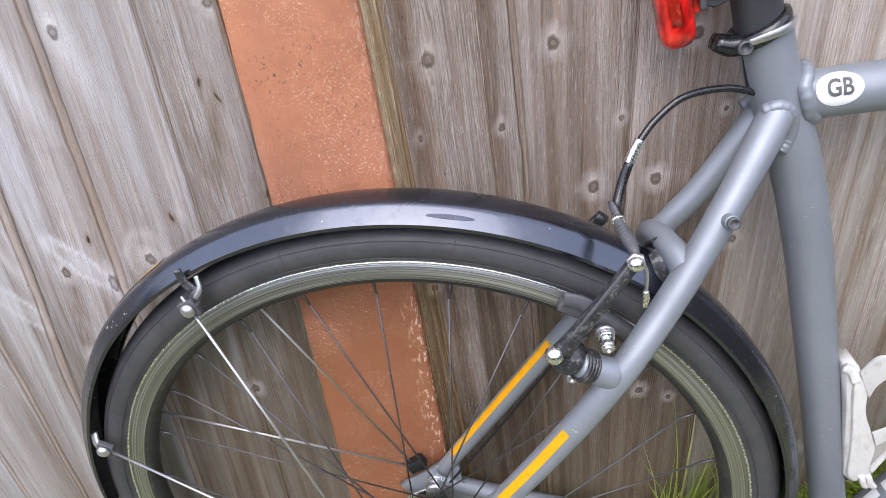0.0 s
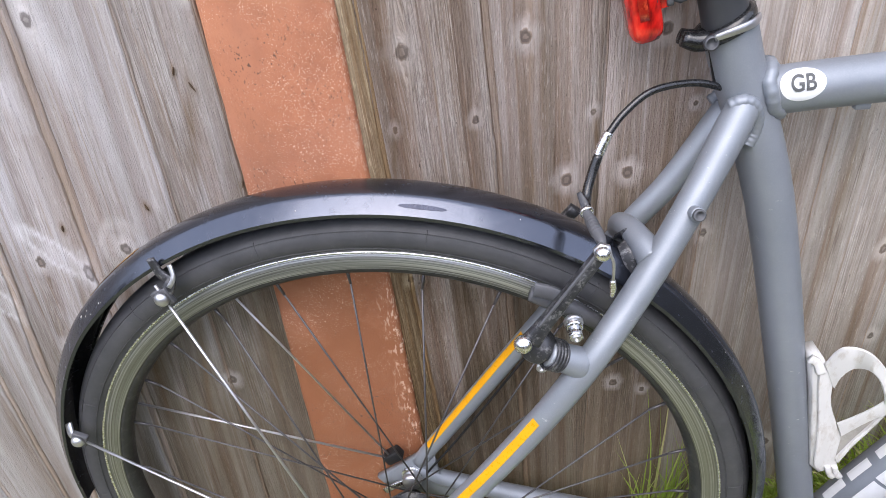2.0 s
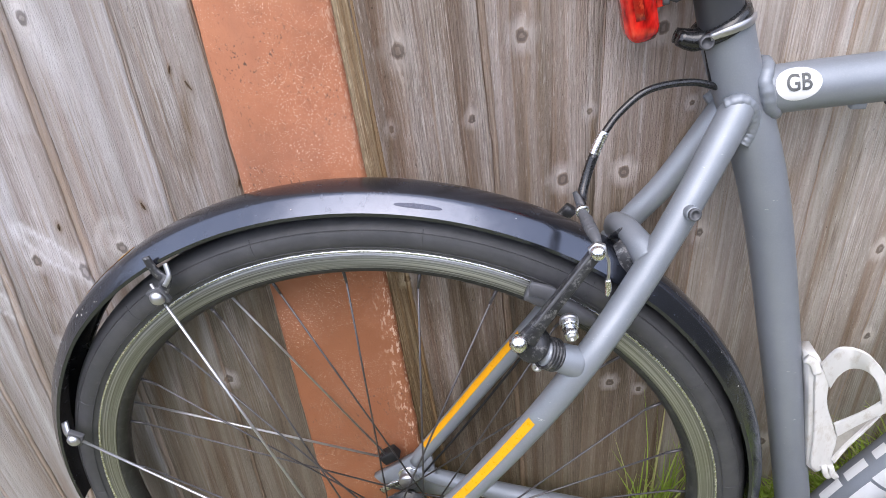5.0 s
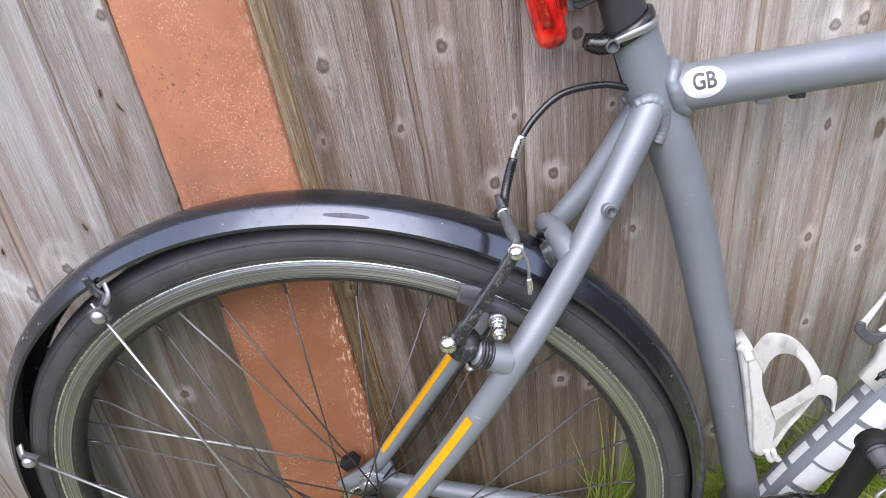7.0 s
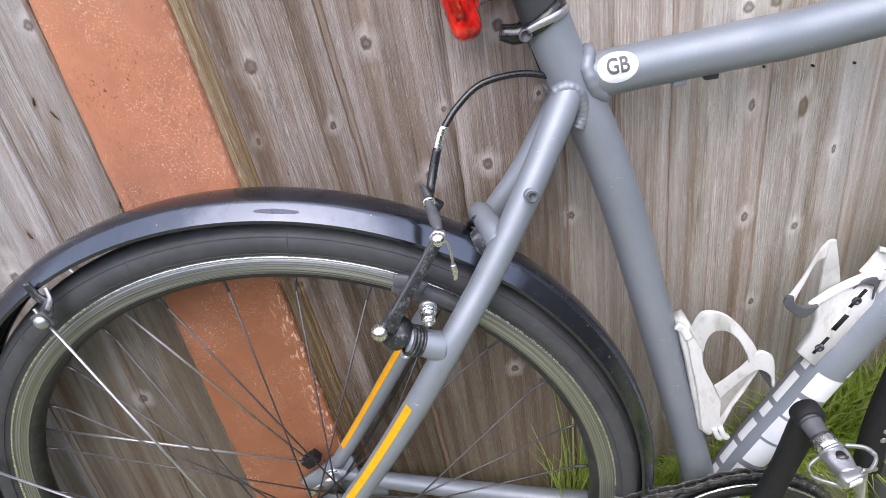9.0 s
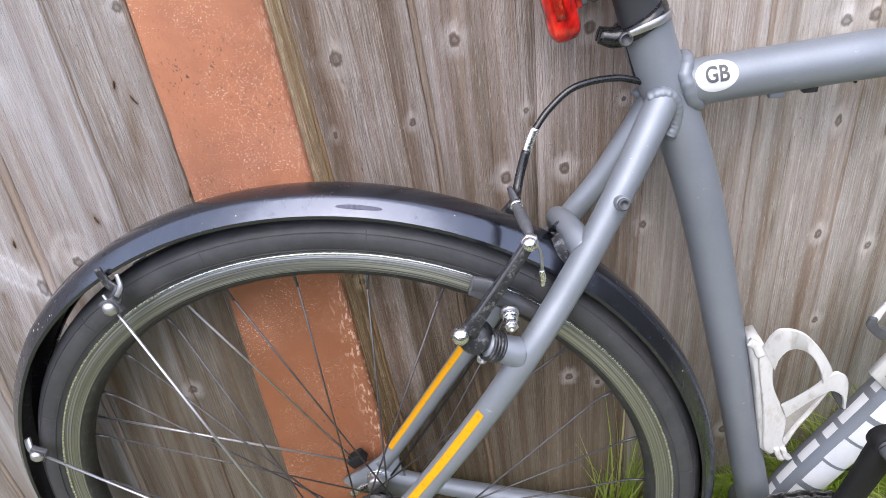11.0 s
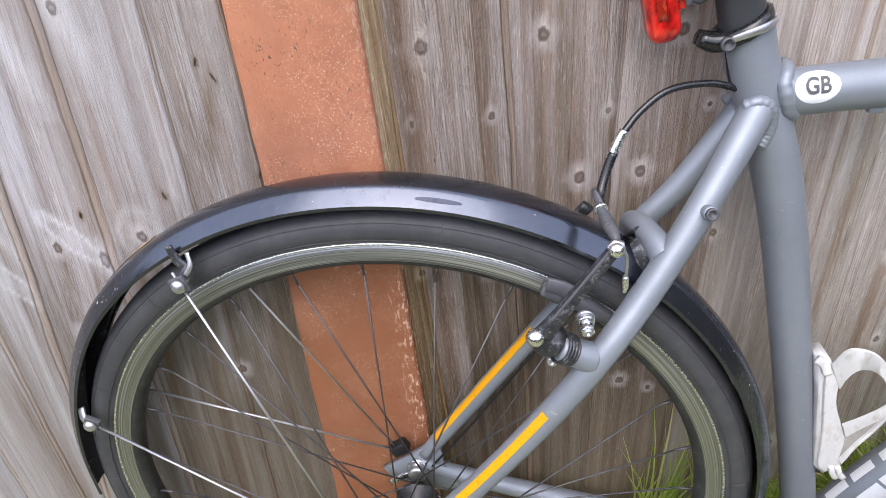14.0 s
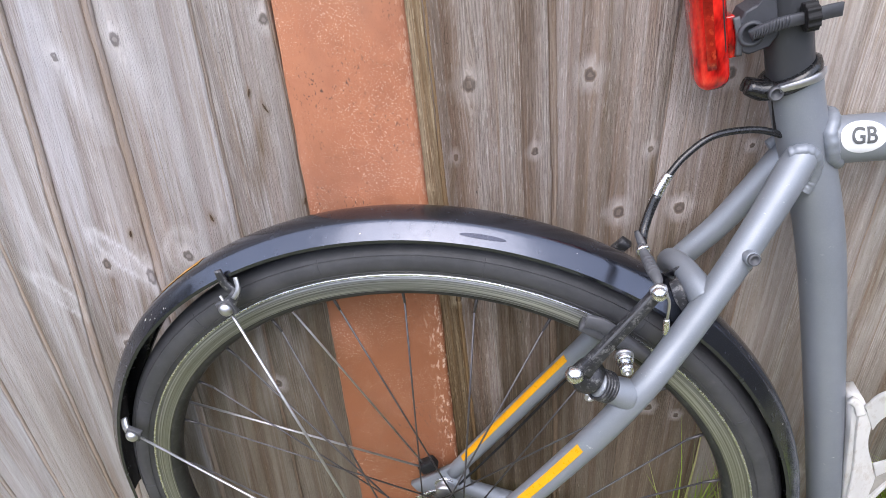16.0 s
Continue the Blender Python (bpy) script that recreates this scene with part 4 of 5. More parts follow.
    for s, w in ((0.035, 0.080), (0.125, 0.062), (0.197, 0.058), (0.272, 0.034), (0.325, 0.082), (0.425, 0.034)):
        part("lettering_bar", (*strip_on(DOWN_TUBE, DOWN_R, s, s + w, -96, -72, 0.0005), DECAL), down, "plain white vinyl bar")


build_frame(bicycle)


def build_seat_post(bike):
    part("seat_post", (*tube([(0.262, 0, 0.455), (0.247, 0, 0.503), (0.208, 0, 0.66)], 0.0145, 24, 2), SATIN), bike, "black alloy seat post")
    ax = Vector((-0.30, 0, 0.954)).normalized()
    fwd = Vector((0.954, 0, 0.30))
    c = Vector((0.2545, 0, 0.4745))
    verts, faces, n = [], [], 40
    prof = [(0.0165, -0.0048), (0.0190, -0.0045), (0.0197, 0.0), (0.0190, 0.0045), (0.0150, 0.0050)]
    for k in range(n):
        w = 2 * math.pi * k / n
        d = fwd * math.cos(w) + Vector((0, 1, 0)) * math.sin(w)
        lift = 0.004 * math.cos(w)
        verts += [tuple(c + d * r + ax * (h + lift)) for r, h in prof]
    m = len(prof)
    for k in range(n):
        for i in range(m):
            faces.append((k * m + i, k * m + (i + 1) % m, ((k + 1) % n) * m + (i + 1) % m, ((k + 1) % n) * m + i))
    clamp = part("seat_clamp", (verts, faces, CABLE), bike, "black seat clamp with a steel socket bolt")
    for y in (-0.0105, -0.0020):
        part("clamp_ear", (*tube([(0.2425, y, 0.4675), (0.2355, y, 0.4670), (0.2265, y, 0.4695)], [0.0062, 0.0062, 0.0048], 14, 3, flat=0.9), CABLE), clamp)
    part("bolt", (*disc((0.2425, -0.0150, 0.4672), (0, -1, 0.08), 0.0046, 0.0045, 22, 0.2, 0.0034), GREYP), clamp, "steel socket bolt")
    part("clamp_plate", (*bar([(0.2440, -0.0180, 0.4705), (0.254, -0.0200, 0.4745), (0.266, -0.0165, 0.4782), (0.2730, -0.006, 0.480)], 0.0060, 0.0018, widths=[0.0040, 0.0048, 0.0052, 0.0044]), STEEL), clamp, "worn bright edge of the clamp")
    part("slot_gap", (*bar([(0.2450, -0.004, 0.4630), (0.2485, -0.004, 0.4520), (0.2525, -0.004, 0.4390)], 0.0016, 0.003), NIGHT), clamp)


build_seat_post(bicycle)


def spoked_wheel(name, bike, near_drive, drop=0.0, slim=1.0):
    """A wheel about the y axis: black rim with worn brake tracks, tyre, hub and twenty-eight spokes."""
    rim = [(0.3150, -0.0085), (0.2995, -0.0112), (0.2965, -0.0100), (0.2932, -0.0055), (0.2922, 0.0), (0.2932, 0.0055), (0.2965, 0.0100), (0.2995, 0.0112), (0.3150, 0.0085), (0.3100, 0.0)]
    low = lambda r: 0.3178 - (0.3178 - r) * slim  # noqa: E731
    rim = [(low(r), y) for r, y in rim]
    wheel = part(name, (*revolve(rim), RIM), bike, "black alloy rim with worn silver brake tracks")
    for s in (-1, 1):
        prof = [(0.3166, s * 0.0108), (0.3162, s * 0.0121), (0.3100, s * 0.0118), (0.3008, s * 0.0118), (0.3000, s * 0.0110)]
        part("rim_lip", (*revolve([(0.3156, s * 0.0096), (0.3180, s * 0.0118), (0.3176, s * 0.0136), (0.3160, s * 0.0134)], n=180), CHROME), wheel, "bright worn rim edge")
        part("brake_track", (*revolve([(low(r), y) for r, y in prof]), TRACK), wheel, "machined brake track with wear rings, olive towards its sides")
    tyre = []
    for k in range(25):
        w = math.pi * (k / 24) * 1.36 - math.pi * 0.18
        tyre.append((0.3292 + 0.0170 * math.sin(w) * (1.0 if math.sin(w) > 0 else 0.95), -0.0172 * math.cos(w)))
    tyre = [(0.3135, -0.0098)] + tyre + [(0.3135, 0.0098)]
    tyre = [(0.3462 - (0.3462 - r) * (0.45 + 0.55 * slim), y) for r, y in tyre]
    ring = part("tyre", (*revolve(tyre, n=180), RUBBER), wheel, "dusty black road tyre")
    for s in (-1, 1):
        for r in (0.3222, 0.3372) if slim == 1.0 else ():
            y = s * (math.sqrt(max(0.0, 0.0172**2 - (r - 0.3292) ** 2)) + 0.0001)
            part("mould_line", (*revolve([(r - 0.0005, y), (r, y + s * 0.0005), (r + 0.0005, y)], n=144), RUBBER), ring)
    for k in range(15 if slim == 1.0 else 0):
        a = radians(24 * k + 9)
        pts = [((0.3292 + 0.0172 * math.sin(w)) * math.cos(a), -0.0173 * math.cos(w), (0.3292 + 0.0172 * math.sin(w)) * math.sin(a)) for w in (-0.45, -0.1, 0.3, 0.7)]
        part("seam", (*tube(pts, 0.00035, 6, 3), RUBBER), ring)
    hub = part("hub", (*revolve([(0.006, -0.052), (0.012, -0.05), (0.0135, -0.034), (0.027, -0.032), (0.028, -0.0295), (0.016, -0.026), (0.0125, 0.0), (0.015, 0.027), (0.026, 0.0305), (0.026, 0.0325), (0.013, 0.035), (0.006, 0.05)], n=36, centre=(0, drop)), BLACK), wheel, "black alloy hub")
    if near_drive:
        for k in range(7):
            part("sprocket", (*revolve([(0.010, -0.033 - 0.0042 * k), (0.040 - 0.0030 * k, -0.033 - 0.0042 * k), (0.040 - 0.0030 * k, -0.0348 - 0.0042 * k), (0.010, -0.0348 - 0.0042 * k)], n=48, centre=(0, drop)), DULL), hub)
    for k in range(28):
        a = radians(94.0 + 360 / 28 * k)
        side = -1 if (k // 2) % 2 else 1
        lead = 1 if k % 2 else -1
        b = a - lead * radians(80)
        r0 = low(0.2928)
        p0 = (r0 * math.cos(a), side * 0.0015, r0 * math.sin(a))
        p1 = (0.2775 * math.cos(a) + 0.013 * (0.030 * math.cos(b) - 0.29 * math.cos(a)) / 0.29 * 0.1, side * 0.0028, 0.2775 * math.sin(a))
        p2 = (0.025 * math.cos(b), side * 0.031, 0.025 * math.sin(b) + drop)
        body = join(tube([p0, p1], [0.0015, 0.0013], 8, 1), tube([p1, p2], 0.00092, 8, 1))
        part("spoke", (*body, SPOKE), wheel)
    return wheel


spoked_wheel("rear_wheel", bicycle, True, -0.056)


def hugged(verts, centre, front, rear):
    """Points on a guard, drawn in towards the tyre at the guard's two ends."""
    out = []
    for x, y, z in verts:
        a = math.degrees(math.atan2(z - centre[1], x - centre[0]))
        a = a + 360 if a < -90 else a
        k = front * min(1.0, max(0.0, (48 - a) / 50)) + rear * min(1.0, max(0.0, (a - 138) / 40))
        out.append((x - k * math.cos(radians(a)), y, z - k * math.sin(radians(a))))
    return out


def guard_mesh(a0, a1, centre, n=96, front=0.0, rear=0.0):
    prof = [(0.3525, -0.0245), (0.3555, -0.0248), (0.3655, -0.0157), (0.3675, -0.0132), (0.3688, -0.0096), (0.3696, -0.0048), (0.3698, 0.0), (0.3696, 0.0048), (0.3688, 0.0096), (0.3675, 0.0132), (0.3655, 0.0157), (0.3555, 0.0248), (0.3525, 0.0245),
            (0.3535, 0.0228), (0.3560, 0.0228), (0.3655, 0.0125), (0.3675, 0.0), (0.3655, -0.0125), (0.3560, -0.0228), (0.3535, -0.0228)]
    verts, faces = revolve(prof, a0, a1, n, centre)
    return hugged(verts, centre, front, rear), faces


def build_mudguard(bike):
    guard = sharp(part("rear_mudguard", (*guard_mesh(-28, 180.5, (-0.001, 0.0015), 150, 0.012, 0.010), GUARD), bike, "glossy black plastic mudguard, scratched at its rear"), 25)
    # stays from the dropouts to the guard, with clip, bolt and plate
    def clip(p, along, far=False, parent=guard):
        y = 1 if far else -1
        a = Vector(along).normalized()
        t = Matrix.Rotation(-math.atan2(a.z, a.x), 3, "Y")
        part("clip", (*box((p[0], p[1], p[2]), (0.015, 0.005, 0.015), t, 0.15), GREYP), parent, "grey plastic stay clip")
        part("clip_bolt", (*dome((p[0], p[1] + y * 0.003, p[2]), (0, y, 0), 0.0064, 0.0050), STEEL), parent, "bright domed bolt")
    stays = [((-0.166, -0.033, 0.289), (-0.045, -0.066, -0.012), False), ((-0.309, -0.030, 0.117), (-0.040, -0.066, -0.020), False), ((-0.30, 0.030, 0.111), (-0.026, 0.050, 0.004), True), ((-0.170, 0.033, 0.289), (-0.024, 0.050, 0.009), True)]
    for p, q, far in stays:
        d = np.array(q) - np.array(p)
        d /= np.linalg.norm(d)
        start = np.array(p) - d * 0.012
        dull = far and p[0] > -0.2
        part("stay", (*tube([tuple(start), q], 0.0012 if dull else 0.00130, 10, 1), STEEL if dull else WIRE), guard, "" if dull else "bright wire mudguard stay")
        clip(p, d, far)
    part("bracket", (*bar([(-0.1705, -0.0262, 0.322), (-0.166, -0.0272, 0.309), (-0.158, -0.030, 0.302), (-0.164, -0.033, 0.291)], 0.0095, 0.0028, widths=[0.006, 0.008, 0.009, 0.010]), DULL), guard, "black plastic stay bracket")
    part("bracket_hook", (*bar([(-0.156, -0.0262, 0.316), (-0.154, -0.030, 0.306), (-0.159, -0.032, 0.298)], 0.004, 0.002), STEEL), guard)
    part("bracket", (*bar([(-0.321, -0.022, 0.130), (-0.316, -0.029, 0.122), (-0.309, -0.031, 0.116)], 0.008, 0.0025), STEEL), guard)
    # yellow edge of the reflective strip along the crown
    part("reflective_strip", (*revolve([(0.3702, -0.002), (0.3700, 0.0075), (0.3690, 0.0098), (0.3678, 0.0128)], 123, 134, 24, (-0.001, 0.0015), False), YELLOW), guard, "yellow reflective strip")
    v, f = revolve([(0.3700, 0.0005), (0.3695, 0.0085), (0.3676, 0.0140)], 133, 180, 40, (-0.001, 0.0015), False)
    part("reflective_strip", (hugged(v, (-0.001, 0.0015), 0.012, 0.010), f, GOLD), guard, "dull gold edge of the reflective strip")
    # dark oval patch on the side facet
    v, f = [], []
    for k in range(25):
        t = 2 * k / 24 - 1
        a, half = radians(81.6 + 2.9 * -t), 0.0013 * math.sqrt(max(0.0, 1 - t * t)) + 0.0001
        for e in (-half, half):
            m = (0.3613 + e - 0.3555) / (0.3672 - 0.3555)
            r, y = 0.3555 + 0.0117 * m + 0.00022, -0.0248 + 0.0108 * m - 0.00025
            v.append((r * math.cos(a) - 0.001, y, r * math.sin(a) + 0.0015))
    part("dull_patch", (v, [(2 * k, 2 * k + 1, 2 * k + 3, 2 * k + 2) for k in range(24)], DARK_OVAL), guard, "dark oval patch")
    # scuffs on the guard: small flat chips
    rng = random.Random(4)
    for k in range(10):
        a, y = radians(rng.choice([rng.uniform(128, 137), rng.uniform(20, 40), rng.uniform(50, 120)])), rng.uniform(-0.0225, -0.0155)
        r = 0.3555 + (0.3672 - 0.3555) * (-0.0248 - y) / (-0.0248 + 0.0140) + 0.0003
        s = rng.uniform(0.0004, 0.0011) * (1.1 if 2.2 < a < 2.42 else 1)
        c, e = Vector((r * math.cos(a) - 0.001, y, r * math.sin(a) + 0.0015)), Vector((-math.sin(a), 0, math.cos(a)))
        f = Vector((math.cos(a) * 0.0117, 0.0108, math.sin(a) * 0.0117)).normalized()
        k0 = rng.uniform(0.4, 1.3)
        v = [tuple(c + e * (s * 1.6 * math.cos(w) * k0) + f * (s * math.sin(w) * rng.uniform(0.6, 1.2))) for w in (0, 1, 2, 3, 4, 5)]
        part("scuff", (v, [(0, 1, 2, 3, 4, 5)], FLAP), guard)
    part("bridge_clip", (*bar([(0.214, -0.018, 0.296), (0.209, -0.012, 0.312), (0.206, 0.0, 0.318), (0.206, 0.012, 0.312)], 0.018, 0.003), DULL), guard, "black bridge clip")


build_mudguard(bicycle)


def build_brake(bike):
    arm_line = [(0.1300, -0.0705, 0.2735), (0.1385, -0.0685, 0.2860), (0.1470, -0.0664, 0.2980), (0.1625, -0.0624, 0.3195), (0.1780, -0.0580, 0.3410)]
    arm = part("rear_brake", (*bar(arm_line, 0.012, 0.0075, widths=[0.0135, 0.0105, 0.0092, 0.0085, 0.0078], round_off=0.15), DULL), bike, "worn black linear-pull brake arm")
    part("pivot_body", (*disc((0.1375, -0.0580, 0.2625), (-0.45, -1, 0.35), 0.0128, 0.0150, 26, 0.22), DULL), arm)
    ax = Vector((-0.80, -0.28, 0.52)).normalized()
    u = ax.orthogonal().normalized()
    v = ax.cross(u)
    for k in range(4):
        c = Vector((0.1510, -0.0628, 0.2535)) + ax * 0.0029 * k
        part("spring_coil", (*tube([tuple(c + (u * math.cos(w) + v * math.sin(w)) * 0.0116) for w in np.linspace(0, 2 * math.pi, 26)], 0.0014, 8, 1), DULL), arm, "dark return spring")
    part("pivot_bolt", (*dome((0.1245, -0.0735, 0.2735), (-0.45, -1, 0.30), 0.0072, 0.0068), CHROME), arm, "bright domed pivot bolt")
    part("adjust_screw", (*disc((0.1390, -0.058, 0.2415), (-0.1, -1, 0.1), 0.0042, 0.007, 16, 0.2, 0.0014), STEEL), arm)
    part("arm_ridge", (*bar([(p[0] - 0.0028, p[1] - 0.0034, p[2] + 0.0020) for p in arm_line[1:]], 0.0022, 0.0016), GREYP), arm)
    # pad: shoe along the rim, washers and nut
    part("brake_shoe", (*bar([(0.131, -0.0215, 0.282), (0.146, -0.0225, 0.276), (0.165, -0.0225, 0.267), (0.187, -0.0215, 0.252)], 0.0115, 0.012, widths=[0.008, 0.0115, 0.0115, 0.009]), GREYP), arm, "grey brake shoe against the rim")
    part("shoe_tab", (*bar([(0.134, -0.029, 0.291), (0.146, -0.031, 0.289), (0.158, -0.031, 0.281)], 0.0115, 0.004), GREYP), arm)
    part("washer", (*disc((0.1615, -0.0550, 0.2800), (0.05, -1, -0.05), 0.0072, 0.0035, 22, 0.25), STEEL), arm)
    part("washer", (*disc((0.1618, -0.0595, 0.2790), (0.05, -1, -0.05), 0.0064, 0.0030, 22, 0.3), CHROME), arm)
    part("pad_nut", (*disc((0.1620, -0.0630, 0.2780), (0.05, -1, -0.05), 0.0055, 0.0085, 6, 0.14, 0.0030), CHROME), arm, "bright hexagon nut")
    part("pad_bolt", (*disc((0.1624, -0.0695, 0.2773), (0.05, -1, -0.05), 0.0034, 0.0035, 16, 0.2, 0.0015), STEEL), arm)
    # cable anchor and cut cable end
    part("anchor_bolt", (*dome((0.178, -0.0625, 0.3425), (-0.1, -1, 0.25), 0.0056, 0.0050), CHROME), arm, "bright cable anchor bolt")
    part("anchor_washer", (*disc((0.1785, -0.058, 0.342), (-0.1, -1, 0.25), 0.0068, 0.0046, 6, 0.15), STEEL), arm)
    part("cable_end", (*tube([(0.1805, -0.064, 0.346), (0.1850, -0.064, 0.338), (0.1862, -0.063, 0.326), (0.1860, -0.062, 0.318)], 0.0011, 8), STEEL), arm)
    part("end_cap", (*tube([(0.1861, -0.062, 0.3205), (0.1868, -0.062, 0.3135), (0.1865, -0.062, 0.307)], [0.0021, 0.0023, 0.0014], 10), CHROME), arm, "crimped cable end cap")
    # far arm, boot and bent guide pipe
    far = part("far_brake_arm", (*bar([(0.137, 0.0635, 0.2625), (0.153, 0.060, 0.290), (0.172, 0.052, 0.318)], 0.0105, 0.0075), DULL), bike, "worn black far brake arm")
    part("boot", (*tube([(0.1705, -0.018, 0.3540), (0.1718, -0.024, 0.3525), (0.1740, -0.034, 0.3505), (0.1775, -0.049, 0.3475), (0.1790, -0.055, 0.3450)], [0.0038, 0.0036, 0.0043, 0.0039, 0.0026], 16), GREYP), far, "grey rubber cable boot")
    for k in range(5):
        t = 0.30 + 0.12 * k
        c = np.array((0.1718, -0.024, 0.3525)) * (1 - t) + np.array((0.1777, -0.050, 0.3472)) * t
        d = np.array((0.0059, -0.026, -0.0053))
        d /= np.linalg.norm(d)
        part("boot_rib", (*disc(tuple(c - d * 0.0008), tuple(d), 0.0046, 0.0016, 16, 0.4), GREYP), far)
    part("cradle", (*bar([(0.1668, -0.010, 0.3630), (0.1692, -0.015, 0.3590), (0.1718, -0.020, 0.3545), (0.1760, -0.021, 0.3520)], 0.0060, 0.0024, widths=[0.0035, 0.0055, 0.0060, 0.0035]), DULL), far, "worn steel pipe cradle")
    part("pipe_band", (*disc((0.1712, -0.021, 0.3535), (0.22, -0.95, -0.2), 0.0052, 0.0026, 16, 0.3), CHROME), far)
    part("guide_pipe", (*tube([(0.1815, 0.007, 0.385), (0.1770, 0.003, 0.372), (0.1735, -0.003, 0.3605), (0.1722, -0.009, 0.3555), (0.1715, -0.015, 0.3545)], 0.0036, 14), CABLE), far, "bent black cable guide pipe")
    part("ferrule", (*tube([(0.1885, 0.0108, 0.4010), (0.1840, 0.009, 0.3910), (0.1795, 0.0065, 0.3785)], [0.0037, 0.0039, 0.0039], 14), CHROME), far, "bright steel ferrule")
    part("brake_cable", (*tube([(0.2766, 0.0405, 0.4202), (0.2508, 0.0353, 0.4271), (0.2205, 0.0275, 0.425), (0.2001, 0.0193, 0.412), (0.1868, 0.0105, 0.3975)], 0.0027, 14, 10), CABLE), bike, "black brake cable housing")
    part("brake_cable", (*tube([(0.178, 0.044, 0.238), (0.121, 0.047, 0.143), (0.062, 0.050, 0.046), (0.012, 0.050, -0.028)], 0.0013, 8), NIGHT), bike)


build_brake(bicycle)


def build_far_axle(bike):
    nut = part("axle_nut", (*disc((0.0, 0.048, -0.026), (0, -1, 0), 0.011, 0.010, 26, 0.2), STEEL), bike, "steel axle nut and washer")
    part("lock_ring", (*disc((0.0, 0.053, -0.026), (0, -1, 0), 0.0135, 0.004, 28, 0.2), CHROME), nut)
    part("quick_release", (*bar([(0.004, 0.046, -0.030), (-0.016, 0.045, -0.034), (-0.034, 0.044, -0.046)], 0.008, 0.003), CHROME), nut)
    t = Matrix.Rotation(radians(-35), 3, "Y")
    part("eyelet_block", (*box((-0.0202, 0.054, 0.0039), (0.021, 0.014, 0.014), t, 0.15), NIGHT), bike, "black plastic stay safety clip")


build_far_axle(bicycle)


def build_light(bike):
    """Tall red rear lamp with a rounded foot, its grey bracket and ribbed strap round the seat post."""
    d = Vector((-0.235, 0, 0.972)).normalized()      # up the lamp
    f = Vector((0.972, 0, 0.235))                    # towards the seat post
    foot = Vector((0.2105, -0.002, 0.4665))
    h, w = 0.098, 0.0165
    verts, faces, n, rows = [], [], 24, 26
    for r in range(rows + 1):
        s = r / rows
        z = h * s
        e = min(z, h - z)
        k = math.sqrt(max(0.0, 1 - (1 - min(1.0, e / 0.012)) ** 2))
        for i in range(n):
            q = 2 * math.pi * i / n
            cx, cy = math.copysign(abs(math.cos(q)) ** 0.6, math.cos(q)), math.copysign(abs(math.sin(q)) ** 0.7, math.sin(q))
            verts.append(tuple(foot + d * z + f * (-0.004 + cx * 0.0112 * max(k, 0.05)) + Vector((0, 1, 0)) * cy * w * max(k, 0.05)))
    faces = [(r * n + i, r * n + (i + 1) % n, (r + 1) * n + (i + 1) % n, (r + 1) * n + i) for r in range(rows) for i in range(n)]
    faces += [tuple(range(n))[::-1], tuple(rows * n + i for i in range(n))]
    lamp = part("rear_light", (verts, faces, RED), bike, "red plastic rear lamp, switched off")
    at = lambda u, v, y: tuple(foot + d * v + f * u + Vector((0, y, 0)))  # noqa: E731
    part("seam", (*tube([at(0.0015, 0.006, -0.0130), at(0.0032, 0.03, -0.0146), at(0.0032, 0.06, -0.0146), at(0.0030, 0.09, -0.0140)], 0.0006, 8), NIGHT), lamp)
    part("clear_window", (*bar([at(-0.0055, 0.018, -0.0158), at(-0.0055, 0.05, -0.0160), at(-0.0055, 0.08, -0.0158)], 0.0056, 0.0016), SMOKE), lamp, "smoked window over the reflector")
    part("back_plate", (*box(at(0.0085, 0.034, 0.0), (0.005, 0.020, 0.026), Matrix.Rotation(radians(-13.6), 3, "Y"), 0.15), RED), lamp)
    part("clip_plate", (*bar([at(0.0112, 0.022, -0.011), at(0.0122, 0.034, -0.012), at(0.0112, 0.046, -0.011)], 0.0040, 0.0026), GREYP), lamp)
    outline = [(0.0130, 0.024), (0.0130, 0.043), (0.0160, 0.048), (0.0230, 0.0505), (0.0270, 0.0545), (0.0340, 0.052), (0.0345, 0.030), (0.0290, 0.0235), (0.0170, 0.0215)]
    part("bracket", (*slab(outline, 0.022, lambda u, v, y: at(u, v, 0.009 - y), 0.0012), DARKP, False), lamp, "dark grey clamp bracket")
    part("strap_socket", (*disc(at(0.0185, 0.0345, -0.012), (0.0, -1, 0.0), 0.0080, 0.0035, 22, 0.3, 0.0055), DARKP), lamp)
    strap = [at(0.0180, 0.034, -0.0150), at(0.026, 0.0370, -0.0185), at(0.036, 0.0385, -0.0200), at(0.048, 0.0380, -0.0190)]
    part("strap", (*bar(strap, 0.0070, 0.0040), DARKP), lamp, "ribbed plastic strap")
    for k in range(13):
        s = smooth_path(strap, 6)[1 + k]
        part("strap_rib", (*bar([tuple(s + np.array((0.0, -0.0016, -0.0036))), tuple(s + np.array((0.0, -0.0024, 0.0))), tuple(s + np.array((-0.0006, -0.0016, 0.0036)))], 0.0009, 0.0014, 2), DARKP), lamp)
    c = Vector(at(0.0500, 0.0380, -0.0185))
    verts, faces, n = [], [], 40
    for r, (rad, off) in enumerate(((0.0070, -0.004), (0.0088, -0.0035), (0.0088, 0.0035), (0.0070, 0.004))):
        for i in range(n):
            q = 2 * math.pi * i / n
            rr = rad * (1.0 if (i // 2) % 2 else 0.90)
            verts.append(tuple(c + f * off + d * rr * math.cos(q) + Vector((0, 1, 0)) * rr * math.sin(q)))
